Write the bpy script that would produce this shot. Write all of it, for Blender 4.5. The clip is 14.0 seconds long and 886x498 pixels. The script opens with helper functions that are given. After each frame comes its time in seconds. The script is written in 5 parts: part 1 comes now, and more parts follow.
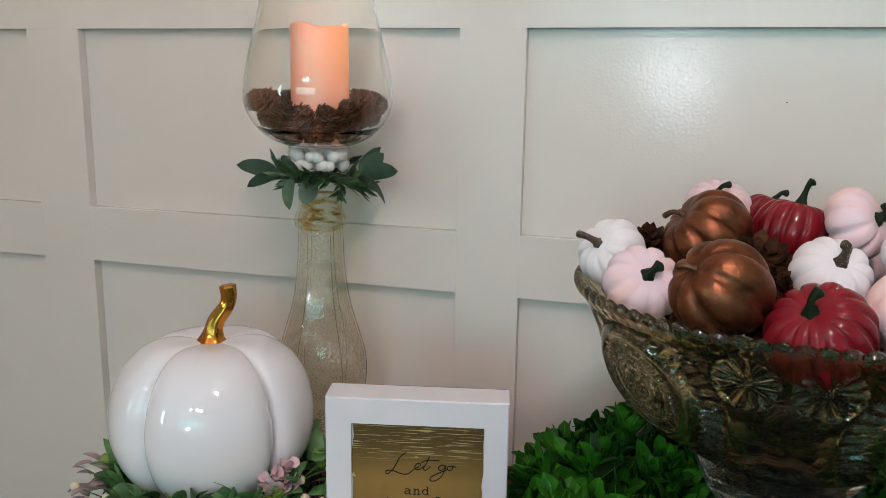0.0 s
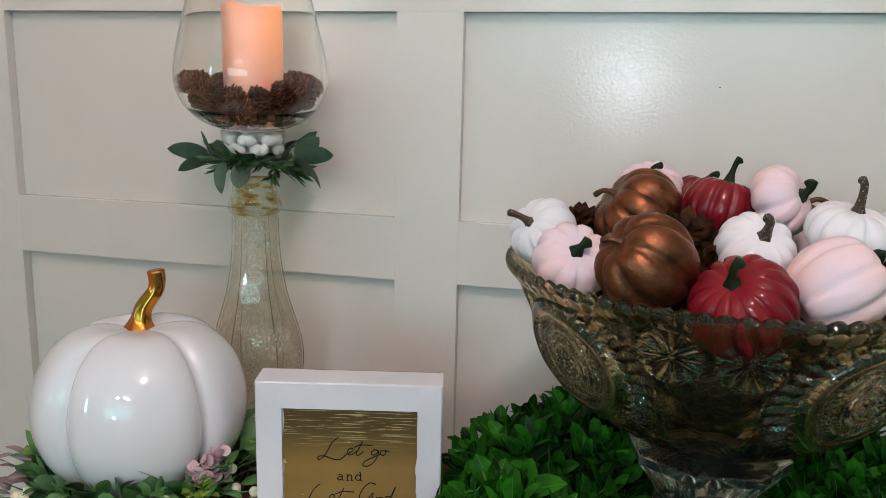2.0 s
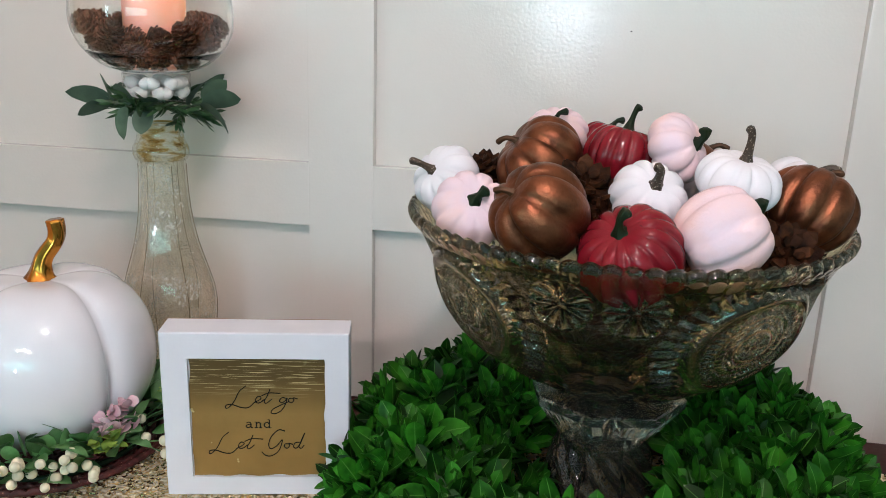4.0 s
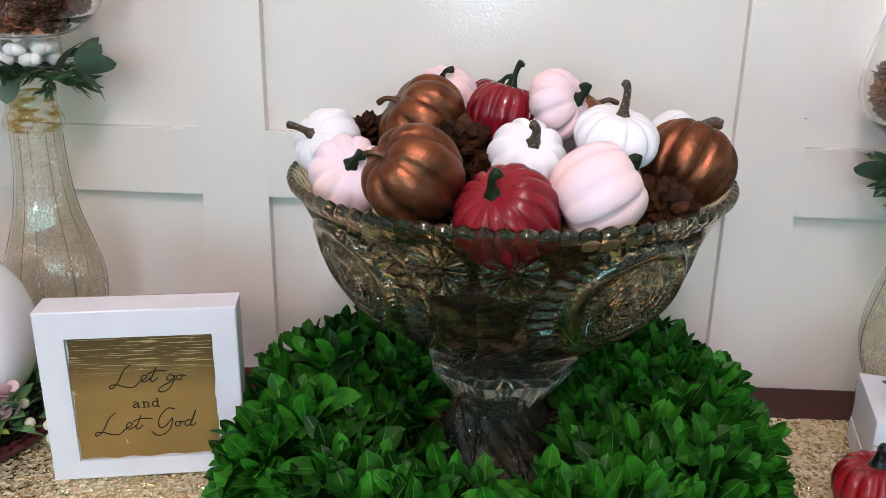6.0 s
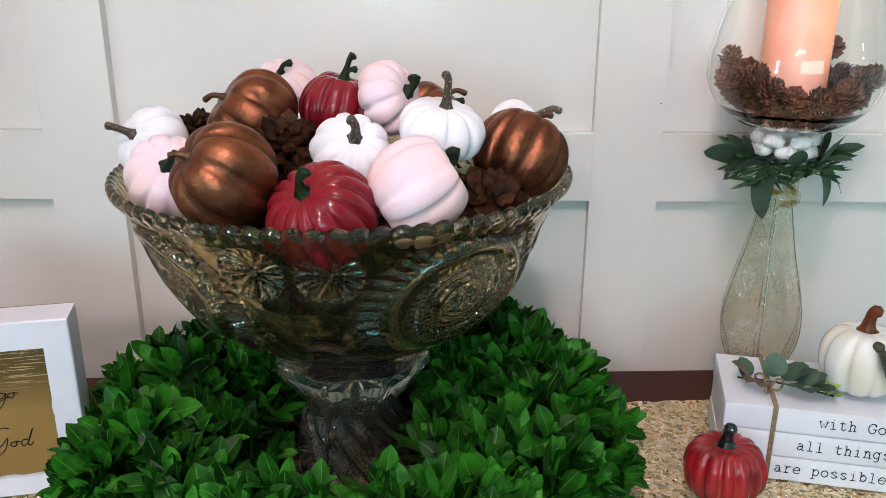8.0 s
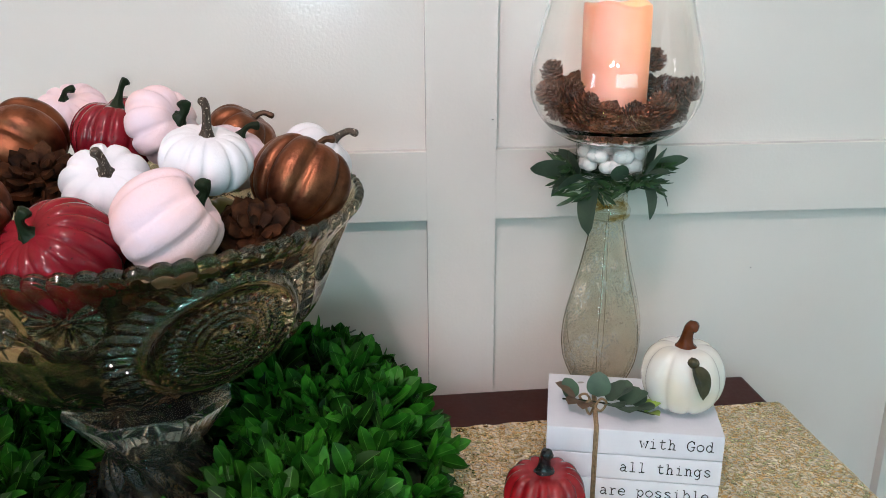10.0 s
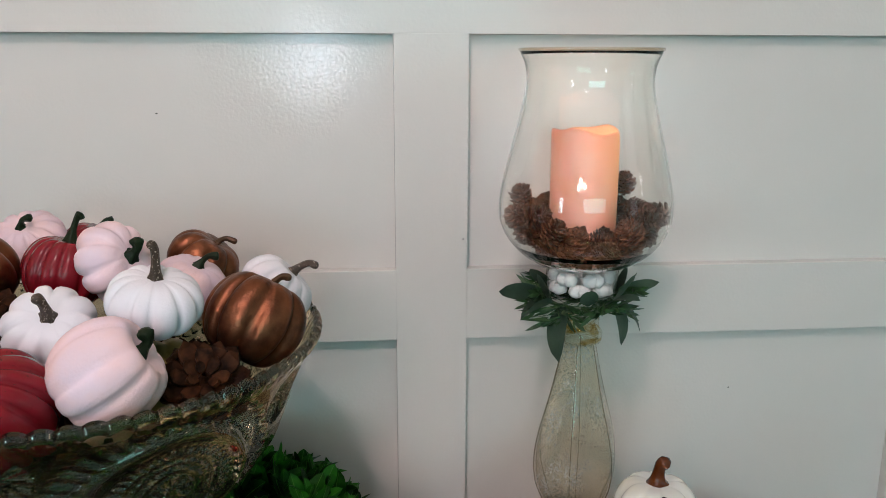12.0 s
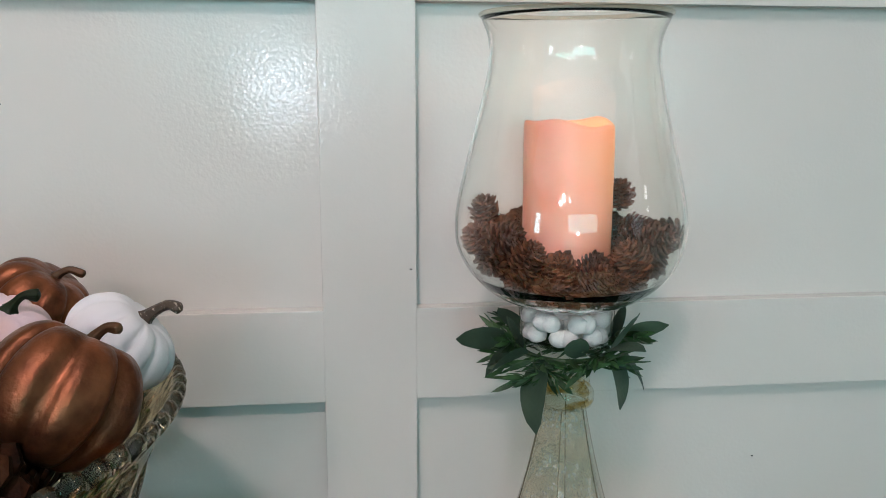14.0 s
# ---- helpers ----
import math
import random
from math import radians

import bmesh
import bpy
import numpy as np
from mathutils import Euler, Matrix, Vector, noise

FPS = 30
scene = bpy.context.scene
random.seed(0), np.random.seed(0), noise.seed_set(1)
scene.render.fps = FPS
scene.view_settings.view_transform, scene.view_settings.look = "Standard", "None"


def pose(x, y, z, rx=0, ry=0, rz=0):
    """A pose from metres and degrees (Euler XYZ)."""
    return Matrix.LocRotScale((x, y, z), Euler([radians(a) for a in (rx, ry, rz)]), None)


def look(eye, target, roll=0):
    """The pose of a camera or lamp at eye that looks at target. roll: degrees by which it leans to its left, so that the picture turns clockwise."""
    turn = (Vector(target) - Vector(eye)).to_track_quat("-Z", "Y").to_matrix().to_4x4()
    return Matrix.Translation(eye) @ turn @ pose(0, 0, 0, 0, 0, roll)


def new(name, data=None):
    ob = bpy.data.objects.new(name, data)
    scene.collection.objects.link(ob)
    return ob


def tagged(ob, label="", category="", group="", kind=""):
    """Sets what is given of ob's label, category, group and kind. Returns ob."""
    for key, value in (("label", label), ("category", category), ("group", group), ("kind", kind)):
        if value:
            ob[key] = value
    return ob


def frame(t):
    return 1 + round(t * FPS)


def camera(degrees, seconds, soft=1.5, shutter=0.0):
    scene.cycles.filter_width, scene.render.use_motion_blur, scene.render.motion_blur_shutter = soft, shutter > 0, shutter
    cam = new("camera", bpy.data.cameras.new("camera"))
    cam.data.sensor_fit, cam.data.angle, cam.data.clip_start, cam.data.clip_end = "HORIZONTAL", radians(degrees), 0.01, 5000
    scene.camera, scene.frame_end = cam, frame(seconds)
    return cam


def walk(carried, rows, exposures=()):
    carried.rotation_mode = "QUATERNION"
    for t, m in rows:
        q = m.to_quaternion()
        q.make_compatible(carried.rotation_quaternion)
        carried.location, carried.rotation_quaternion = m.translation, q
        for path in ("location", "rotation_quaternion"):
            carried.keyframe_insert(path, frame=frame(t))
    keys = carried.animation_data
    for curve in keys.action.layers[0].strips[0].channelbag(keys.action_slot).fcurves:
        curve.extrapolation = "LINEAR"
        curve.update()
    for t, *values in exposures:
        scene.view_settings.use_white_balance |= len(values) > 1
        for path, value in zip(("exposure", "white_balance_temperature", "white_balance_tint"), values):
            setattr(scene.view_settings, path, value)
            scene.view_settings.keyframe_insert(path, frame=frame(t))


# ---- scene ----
cam = camera(56.6, 14.0, 0.55)
PATH = [
    (0, (0.031, 0.006, 1.233), (-0.520, 1.885, 0.828), 0.9),
    (0.5, (0.033, 0.010, 1.237), (-0.494, 1.911, 0.912), 0.5),
    (1, (0.038, 0.015, 1.231), (-0.479, 1.928, 0.963), 0.4),
    (1.5, (0.049, 0.016, 1.217), (-0.432, 1.933, 0.905), 0.8),
    (2, (0.053, 0.018, 1.211), (-0.398, 1.925, 0.814), 1.3),
    (2.5, (0.059, 0.019, 1.213), (-0.359, 1.923, 0.765), 1.6),
    (3, (0.070, 0.022, 1.217), (-0.319, 1.919, 0.719), 1.8),
    (5.3, (0.114, 0.044, 1.222), (-0.085, 1.949, 0.645), 1.2),
    (5.5, (0.119, 0.047, 1.221), (-0.067, 1.948, 0.629), 1.1),
    (6, (0.132, 0.054, 1.221), (-0.021, 1.946, 0.590), 1.0),
    (6.5, (0.146, 0.057, 1.219), (0.021, 1.948, 0.578), 0.8),
    (7, (0.165, 0.061, 1.219), (0.069, 1.948, 0.564), 0.6),
    (7.5, (0.184, 0.068, 1.219), (0.136, 1.953, 0.553), 0.4),
    (8, (0.212, 0.076, 1.223), (0.221, 1.966, 0.569), 0.3),
    (8.5, (0.239, 0.089, 1.217), (0.300, 1.977, 0.561), -0.0),
    (9, (0.275, 0.103, 1.221), (0.380, 1.982, 0.543), -0.2),
    (9.2, (0.292, 0.104, 1.218), (0.412, 1.983, 0.543), -0.3),
    (11.3, (0.354, 0.112, 1.259), (0.534, 2.037, 0.745), 0.0),
    (11.5, (0.355, 0.116, 1.262), (0.539, 2.045, 0.767), 0.1),
    (12, (0.366, 0.130, 1.269), (0.537, 2.072, 0.820), 0.1),
    (12.5, (0.382, 0.165, 1.259), (0.532, 2.117, 0.848), 0.1),
    (13, (0.388, 0.210, 1.245), (0.537, 2.165, 0.848), 0.2),
    (13.5, (0.399, 0.273, 1.233), (0.577, 2.224, 0.830), 0.2),
    (14, (0.416, 0.337, 1.221), (0.641, 2.289, 0.850), 0.1),
]
walk(cam, [(t, look(eye, target, roll)) for t, eye, target, roll in PATH],
     ((0.0, -0.50, 6320, 20.5), (1.0, -0.62, 6380, 19.5), (2.0, -0.46, 6270, 20.5), (3.0, -0.27, 6130, 20.5), (5.3, -0.06, 6040, 23), (6.5, 0.06, 6010, 24), (9.2, 0.04, 6010, 23),
      (11.3, -0.37, 6200, 24), (12.5, -0.47, 6190, 22), (14.0, -0.38, 6020, 19.5)))

# ---- light ----
scene.view_settings.exposure = 0.0
world = bpy.data.worlds.new("world")
scene.world = world
world.use_nodes = True
wn = world.node_tree
sky = wn.nodes.new("ShaderNodeTexSky")
sky.sky_type, sky.sun_disc, sky.sun_elevation, sky.sun_rotation = "NISHITA", False, radians(35), radians(250)
wn.links.new(sky.outputs[0], wn.nodes["Background"].inputs[0])
wn.nodes["Background"].inputs[1].default_value = 0.1


def area(name, eye, target, sx, sy, watts, colour, shape="RECTANGLE"):
    d = bpy.data.lights.new(name, "AREA")
    d.shape, d.size, d.size_y, d.energy, d.color = shape, sx, sy, watts, colour
    ob = new(name, d)
    ob.matrix_world = look(eye, target)
    return ob


def bulb(name, at, watts, colour, radius):
    d = bpy.data.lights.new(name, "POINT")
    d.energy, d.color, d.shadow_soft_size = watts, colour, radius
    d.cycles.use_multiple_importance_sampling = watts > 1
    ob = new(name, d)
    ob.location = at
    return ob


# a hanging lamp over the middle of the room, windows at the sides; fill lights are added
for bx, by in ((-0.28, -0.98), (0.06, -0.98), (-0.11, -0.86)):
    bulb("hanging_lamp_light", (bx, by, 1.74), 13.5, (1.0, 0.75, 0.68), 0.036)
# Added fixed fill near the camera, in place of a lamp carried with it.
bulb("falloff_fill_light", (0.16, -0.12, 2.10), 32.0, (1.0, 0.77, 0.70), 0.04)
area("window_light", (-2.46, -2.05, 1.5), (0.0, -1.2, 1.3), 0.35, 0.75, 20, (0.45, 0.95, 0.95))
# Added small light, far off, standing in for a camera lamp's glint on the wall.
area("wall_glint_light", (-0.1, -5.1, 1.26), (-0.1, 1.0, 1.25), 0.16, 0.20, 23, (0.80, 0.95, 1.0))
# Broad teal fill added behind the camera; the wall there has no opening.
area("teal_fill_light", (0.3, -5.1, 1.8), (0.3, 1.0, 1.2), 3.0, 1.0, 48, (0.33, 0.96, 0.92))
area("side_window_light", (2.5, -0.5, 1.5), (0.0, 0.8, 1.0), 0.7, 1.0, 1.6, (0.85, 0.95, 1.0))
for bz in (1.42, 1.58):
    bulb("wall_lamp_light", (2.45, 0.05, bz), 1.6, (1.0, 0.82, 0.62), 0.05)

# ---- materials ----


def material(name, colour, rough=0.5, metal=0.0, dark=0.75, scale=60.0, grain=400.0, bump=0.15, spec=0.5, per_object=0.0, **extra):
    """A painted or natural surface: two scales of colour noise, roughness noise and fine relief."""
    m = bpy.data.materials.new(name)
    m.use_nodes = True
    nt = m.node_tree
    n, l = nt.nodes, nt.links
    p = n["Principled BSDF"]
    co = n.new("ShaderNodeTexCoord")
    big, fine = n.new("ShaderNodeTexNoise"), n.new("ShaderNodeTexNoise")
    big.inputs["Scale"].default_value, fine.inputs["Scale"].default_value = scale, grain
    big.inputs["Detail"].default_value, fine.inputs["Detail"].default_value = 5, 4
    for t in (big, fine):
        l.new(co.outputs["Object"], t.inputs["Vector"])
    mix = n.new("ShaderNodeMix")
    mix.data_type = "RGBA"
    ramp = n.new("ShaderNodeMapRange")
    ramp.inputs[1].default_value, ramp.inputs[2].default_value = 0.35, 0.7
    l.new(big.outputs[0], ramp.inputs[0])
    l.new(ramp.outputs[0], mix.inputs[0])
    mix.inputs[6].default_value = (*colour, 1)
    mix.inputs[7].default_value = (*(c * dark for c in colour), 1)
    if "second" in extra:
        mix.inputs[7].default_value = (*extra["second"], 1)
    out = mix.outputs[2]
    if per_object:
        info, hsv = n.new("ShaderNodeObjectInfo"), n.new("ShaderNodeHueSaturation")
        mr = n.new("ShaderNodeMapRange")
        mr.inputs[3].default_value, mr.inputs[4].default_value = 1 - per_object, 1 + per_object
        l.new(info.outputs["Random"], mr.inputs[0])
        l.new(mr.outputs[0], hsv.inputs["Value"])
        l.new(out, hsv.inputs["Color"])
        out = hsv.outputs[0]
    if "island" in extra:
        geo, hsv = n.new("ShaderNodeNewGeometry"), n.new("ShaderNodeHueSaturation")
        mr = n.new("ShaderNodeMapRange")
        mr.inputs[3].default_value, mr.inputs[4].default_value = 1 - extra["island"], 1 + extra["island"]
        l.new(geo.outputs["Random Per Island"], mr.inputs[0])
        l.new(mr.outputs[0], hsv.inputs["Value"])
        l.new(out, hsv.inputs["Color"])
        out = hsv.outputs[0]
    if "speck" in extra:
        sc, col, amount = extra["speck"]
        v = n.new("ShaderNodeTexNoise")
        v.inputs["Scale"].default_value, v.inputs["Detail"].default_value = sc, 2
        l.new(co.outputs["Object"], v.inputs["Vector"])
        mr = n.new("ShaderNodeMapRange")
        mr.inputs[1].default_value, mr.inputs[2].default_value = amount, amount + 0.05
        l.new(v.outputs[0], mr.inputs[0])
        mx = n.new("ShaderNodeMix")
        mx.data_type = "RGBA"
        l.new(mr.outputs[0], mx.inputs[0])
        l.new(out, mx.inputs[6])
        mx.inputs[7].default_value = (*col, 1)
        out = mx.outputs[2]
    l.new(out, p.inputs["Base Color"])
    rr = n.new("ShaderNodeMapRange")
    rr.inputs[3].default_value, rr.inputs[4].default_value = max(0.02, rough * 0.8), min(1, rough * 1.25)
    l.new(fine.outputs[0], rr.inputs[0])
    l.new(rr.outputs[0], p.inputs["Roughness"])
    p.inputs["Metallic"].default_value = metal
    p.inputs["Specular IOR Level"].default_value = spec
    if bump:
        b = n.new("ShaderNodeBump")
        b.inputs["Strength"].default_value, b.inputs["Distance"].default_value = bump, 0.001
        l.new(fine.outputs[0], b.inputs["Height"])
        l.new(b.outputs[0], p.inputs["Normal"])
    for key in ("Coat Weight", "Coat Roughness", "Subsurface Weight", "Subsurface Scale", "Transmission Weight", "IOR", "Sheen Weight", "Emission Strength"):
        if key in extra:
            p.inputs[key].default_value = extra[key]
    if "Emission Color" in extra:
        p.inputs["Emission Color"].default_value = (*extra["Emission Color"], 1)
    return m


def glass(name, colour, rough=0.02, ior=1.47, bump=0.0, scale=60.0):
    m = bpy.data.materials.new(name)
    m.use_nodes = True
    n, l = m.node_tree.nodes, m.node_tree.links
    p = n["Principled BSDF"]
    p.inputs["Base Color"].default_value = (*colour, 1)
    p.inputs["Transmission Weight"].default_value = 1.0
    p.inputs["IOR"].default_value = ior
    p.inputs["Roughness"].default_value = rough
    if bump:
        co, t, b = n.new("ShaderNodeTexCoord"), n.new("ShaderNodeTexNoise"), n.new("ShaderNodeBump")
        t.inputs["Scale"].default_value = scale
        l.new(co.outputs["Object"], t.inputs["Vector"])
        l.new(t.outputs[0], b.inputs["Height"])
        b.inputs["Strength"].default_value, b.inputs["Distance"].default_value = bump, 0.002
        l.new(b.outputs[0], p.inputs["Normal"])
    return m


def thin_glass(name, colour, ior):
    """Thin blown glass: clear straight through, with the gloss of its surface."""
    m = bpy.data.materials.new(name)
    m.use_nodes = True
    n, l = m.node_tree.nodes, m.node_tree.links
    n.remove(n["Principled BSDF"])
    clear, gloss, lw, mix = n.new("ShaderNodeBsdfTransparent"), n.new("ShaderNodeBsdfGlossy"), n.new("ShaderNodeLayerWeight"), n.new("ShaderNodeMixShader")
    power, amount = n.new("ShaderNodeMath"), n.new("ShaderNodeMath")
    clear.inputs[0].default_value = (*colour, 1)
    gloss.inputs["Roughness"].default_value = 0.04
    power.operation, amount.operation = "POWER", "MULTIPLY_ADD"
    power.inputs[1].default_value, amount.inputs[1].default_value, amount.inputs[2].default_value = 5.0, 0.9, ((ior - 1) / (ior + 1)) ** 2
    l.new(lw.outputs["Facing"], power.inputs[0])
    l.new(power.outputs[0], amount.inputs[0])
    co, t, b = n.new("ShaderNodeTexCoord"), n.new("ShaderNodeTexNoise"), n.new("ShaderNodeBump")
    t.inputs["Scale"].default_value = 45
    b.inputs["Strength"].default_value, b.inputs["Distance"].default_value = 0.03, 0.002
    l.new(co.outputs["Object"], t.inputs["Vector"])
    l.new(t.outputs[0], b.inputs["Height"])
    l.new(b.outputs[0], gloss.inputs["Normal"])
    l.new(amount.outputs[0], mix.inputs[0])
    l.new(clear.outputs[0], mix.inputs[1])
    l.new(gloss.outputs[0], mix.inputs[2])
    l.new(mix.outputs[0], n["Material Output"].inputs[0])
    return m


def speckled_glass(name):
    """Beige antique glass with silvery flakes that have partly worn away."""
    m = thin_glass(name, (0.968, 0.945, 0.900), 1.40)
    n, l = m.node_tree.nodes, m.node_tree.links
    p, out = n["Mix Shader"], n["Material Output"]
    co, a, b = n.new("ShaderNodeTexCoord"), n.new("ShaderNodeTexNoise"), n.new("ShaderNodeTexVoronoi")
    a.inputs["Scale"].default_value, a.inputs["Detail"].default_value = 22, 3
    b.inputs["Scale"].default_value = 300
    l.new(co.outputs["Object"], a.inputs["Vector"])
    l.new(co.outputs["Object"], b.inputs["Vector"])
    ra, rb, mul = n.new("ShaderNodeMapRange"), n.new("ShaderNodeMapRange"), n.new("ShaderNodeMath")
    ra.inputs[1].default_value, ra.inputs[2].default_value = 0.48, 0.58
    rb.inputs[1].default_value, rb.inputs[2].default_value, rb.inputs[3].default_value, rb.inputs[4].default_value = 0.24, 0.48, 1, 0
    l.new(a.outputs[0], ra.inputs[0])
    l.new(b.outputs["Distance"], rb.inputs[0])
    mul.operation = "MULTIPLY"
    l.new(ra.outputs[0], mul.inputs[0])
    l.new(rb.outputs[0], mul.inputs[1])
    half = n.new("ShaderNodeMath")
    half.operation = "MULTIPLY_ADD"
    half.inputs[1].default_value, half.inputs[2].default_value = 0.46, 0.02
    l.new(mul.outputs[0], half.inputs[0])
    flake = n.new("ShaderNodeBsdfPrincipled")
    flake.inputs["Base Color"].default_value = (0.74, 0.77, 0.72, 1)
    flake.inputs["Roughness"].default_value, flake.inputs["Metallic"].default_value = 0.35, 0.0
    mix = n.new("ShaderNodeMixShader")
    l.new(half.outputs[0], mix.inputs[0])
    l.new(p.outputs[0], mix.inputs[1])
    l.new(flake.outputs[0], mix.inputs[2])
    l.new(mix.outputs[0], out.inputs[0])
    return m


def runner_material():
    """Cream net cloth with crossing gold threads and glitter."""
    m = material("gold_net_cloth", (0.84, 0.70, 0.50), 0.6, 0.0, 0.70, 30, 500, 0.2)
    n, l = m.node_tree.nodes, m.node_tree.links
    p = n["Principled BSDF"]
    co = n.new("ShaderNodeTexCoord")
    warp, wmix = n.new("ShaderNodeTexNoise"), n.new("ShaderNodeMix")
    warp.inputs["Scale"].default_value = 45
    wmix.data_type = "RGBA"
    wmix.inputs[0].default_value = 0.03
    l.new(co.outputs["Object"], warp.inputs["Vector"])
    l.new(co.outputs["Object"], wmix.inputs[6])
    l.new(warp.outputs["Color"], wmix.inputs[7])
    v = n.new("ShaderNodeTexVoronoi")
    v.feature = "DISTANCE_TO_EDGE"
    v.inputs["Scale"].default_value = 125
    l.new(wmix.outputs[2], v.inputs["Vector"])
    edge = n.new("ShaderNodeMapRange")
    edge.inputs[1].default_value, edge.inputs[2].default_value, edge.inputs[3].default_value, edge.inputs[4].default_value = 0.03, 0.10, 1, 0
    l.new(v.outputs["Distance"], edge.inputs[0])
    old = p.inputs["Base Color"].links[0].from_socket
    mx = n.new("ShaderNodeMix")
    mx.data_type = "RGBA"
    l.new(edge.outputs[0], mx.inputs[0])
    l.new(old, mx.inputs[6])
    mx.inputs[7].default_value = (0.72, 0.45, 0.15, 1)
    l.new(mx.outputs[2], p.inputs["Base Color"])
    gl = n.new("ShaderNodeTexVoronoi")
    gl.inputs["Scale"].default_value = 250
    l.new(co.outputs["Object"], gl.inputs["Vector"])
    sep = n.new("ShaderNodeSeparateColor")
    l.new(gl.outputs["Color"], sep.inputs[0])
    g = n.new("ShaderNodeMapRange")
    g.inputs[1].default_value, g.inputs[2].default_value = 0.66, 0.72
    l.new(sep.outputs[0], g.inputs[0])
    mt = n.new("ShaderNodeMath")
    mt.operation = "MAXIMUM"
    em = n.new("ShaderNodeMath")
    em.operation = "MULTIPLY"
    em.inputs[1].default_value = 0.7
    l.new(edge.outputs[0], em.inputs[0])
    l.new(g.outputs[0], mt.inputs[0])
    l.new(em.outputs[0], mt.inputs[1])
    l.new(mt.outputs[0], p.inputs["Metallic"])
    mg = n.new("ShaderNodeMix")
    mg.data_type = "RGBA"
    l.new(g.outputs[0], mg.inputs[0])
    l.new(mx.outputs[2], mg.inputs[6])
    mg.inputs[7].default_value = (0.95, 0.74, 0.42, 1)
    l.new(mg.outputs[2], p.inputs["Base Color"])
    rr = n.new("ShaderNodeMapRange")
    rr.inputs[3].default_value, rr.inputs[4].default_value = 0.55, 0.17
    l.new(mt.outputs[0], rr.inputs[0])
    l.new(rr.outputs[0], p.inputs["Roughness"])
    b = n.new("ShaderNodeBump")
    b.inputs["Strength"].default_value, b.inputs["Distance"].default_value = 1.0, 0.004
    add = n.new("ShaderNodeMath")
    add.operation = "ADD"
    l.new(edge.outputs[0], add.inputs[0])
    l.new(gl.outputs["Distance"], add.inputs[1])
    l.new(add.outputs[0], b.inputs["Height"])
    l.new(b.outputs[0], p.inputs["Normal"])
    return m


def rolled_paint(name, colour, rough):
    """Glossy wall paint with the fine orange-peel of a roller."""
    m = material(name, colour, rough, 0, 0.93, 2.2, 280, 0.17, 0.33)
    for t in m.node_tree.nodes:
        if t.type == "TEX_NOISE" and t.inputs["Scale"].default_value == 280:
            t.inputs["Detail"].default_value = 1.0
    return m


WALL = rolled_paint("cream_gloss_paint", (0.69, 0.665, 0.620), 0.12)
UPPER = material("tan_wall_paint", (0.62, 0.46, 0.30), 0.7, 0, 0.93, 3, 300, 0.2)
# Unseen walls, ceiling and floor: colours chosen to cool the bounced light.
ROOM = material("bounce_tint_paint", (0.44, 0.62, 0.58), 0.7, 0, 0.94, 2, 200, 0.15)
CEIL = material("ceiling_bounce_paint", (0.66, 0.78, 0.76), 0.8, 0, 0.95, 2, 200, 0.15)
FLOOR = material("grey_bounce_floor", (0.20, 0.21, 0.19), 0.4, 0, 0.6, 6, 90, 0.2)
WOOD = material("dark_mahogany", (0.052, 0.007, 0.004), 0.42, 0, 0.6, 14, 160, 0.1, 0.12)
RUNNER = runner_material()
GREY_GLASS = glass("smoke_grey_glass", (0.67, 0.56, 0.36), 0.012, 1.50)
GREY_GLASS.node_tree.nodes["Principled BSDF"].inputs["Transmission Weight"].default_value = 0.991
STAND_GLASS = glass("pale_smoke_glass", (0.62, 0.63, 0.56), 0.012, 1.50)
STAND_GLASS.node_tree.nodes["Principled BSDF"].inputs["Transmission Weight"].default_value = 0.972
CLEAR = glass("clear_glass", (0.965, 0.955, 0.930), 0.0, 1.45)
RIM_GLASS = thin_glass("rim_glass", (0.92, 0.87, 0.80), 1.4)
CUP_GLASS = thin_glass("cup_glass", (0.99, 0.99, 0.98), 1.25)
ANTIQUE = speckled_glass("antique_speckled_glass")
AMBER = thin_glass("amber_brushed_glass", (0.97, 0.95, 0.90), 1.42)
an, al = AMBER.node_tree.nodes, AMBER.node_tree.links
ac, am, at_, ar, ax_ = an.new("ShaderNodeTexCoord"), an.new("ShaderNodeMapping"), an.new("ShaderNodeTexNoise"), an.new("ShaderNodeMapRange"), an.new("ShaderNodeMix")
am.inputs["Scale"].default_value = (55, 55, 130)
at_.inputs["Scale"].default_value, at_.inputs["Detail"].default_value = 1.0, 3
ar.inputs[1].default_value, ar.inputs[2].default_value = 0.50, 0.62
ax_.data_type = "RGBA"
ax_.inputs[6].default_value, ax_.inputs[7].default_value = (0.97, 0.96, 0.92, 1), (0.80, 0.63, 0.34, 1)
al.new(ac.outputs["Object"], am.inputs[0])
al.new(am.outputs[0], at_.inputs["Vector"])
al.new(at_.outputs[0], ar.inputs[0])
al.new(ar.outputs[0], ax_.inputs[0])
al.new(ax_.outputs[2], an["Transparent BSDF"].inputs[0])
FLUTE = thin_glass("flute_glass", (0.74, 0.69, 0.60), 1.4)
COPPER = material("copper_paint", (0.245, 0.085, 0.038), 0.38, 0.88, 0.62, 58, 260, 0.6, second=(0.080, 0.028, 0.014))
OLIVE = material("olive_gold_paint", (0.26, 0.20, 0.055), 0.45, 0.3, 0.6, 40, 420, 0.25, second=(0.15, 0.11, 0.03))
PINK = material("blush_chalk_paint", (0.70, 0.575, 0.64), 0.75, 0, 0.9, 30, 500, 0.3, second=(0.755, 0.525, 0.50))
WHITE = material("white_chalk_paint", (0.71, 0.72, 0.76), 0.7, 0, 0.95, 26, 500, 0.2)
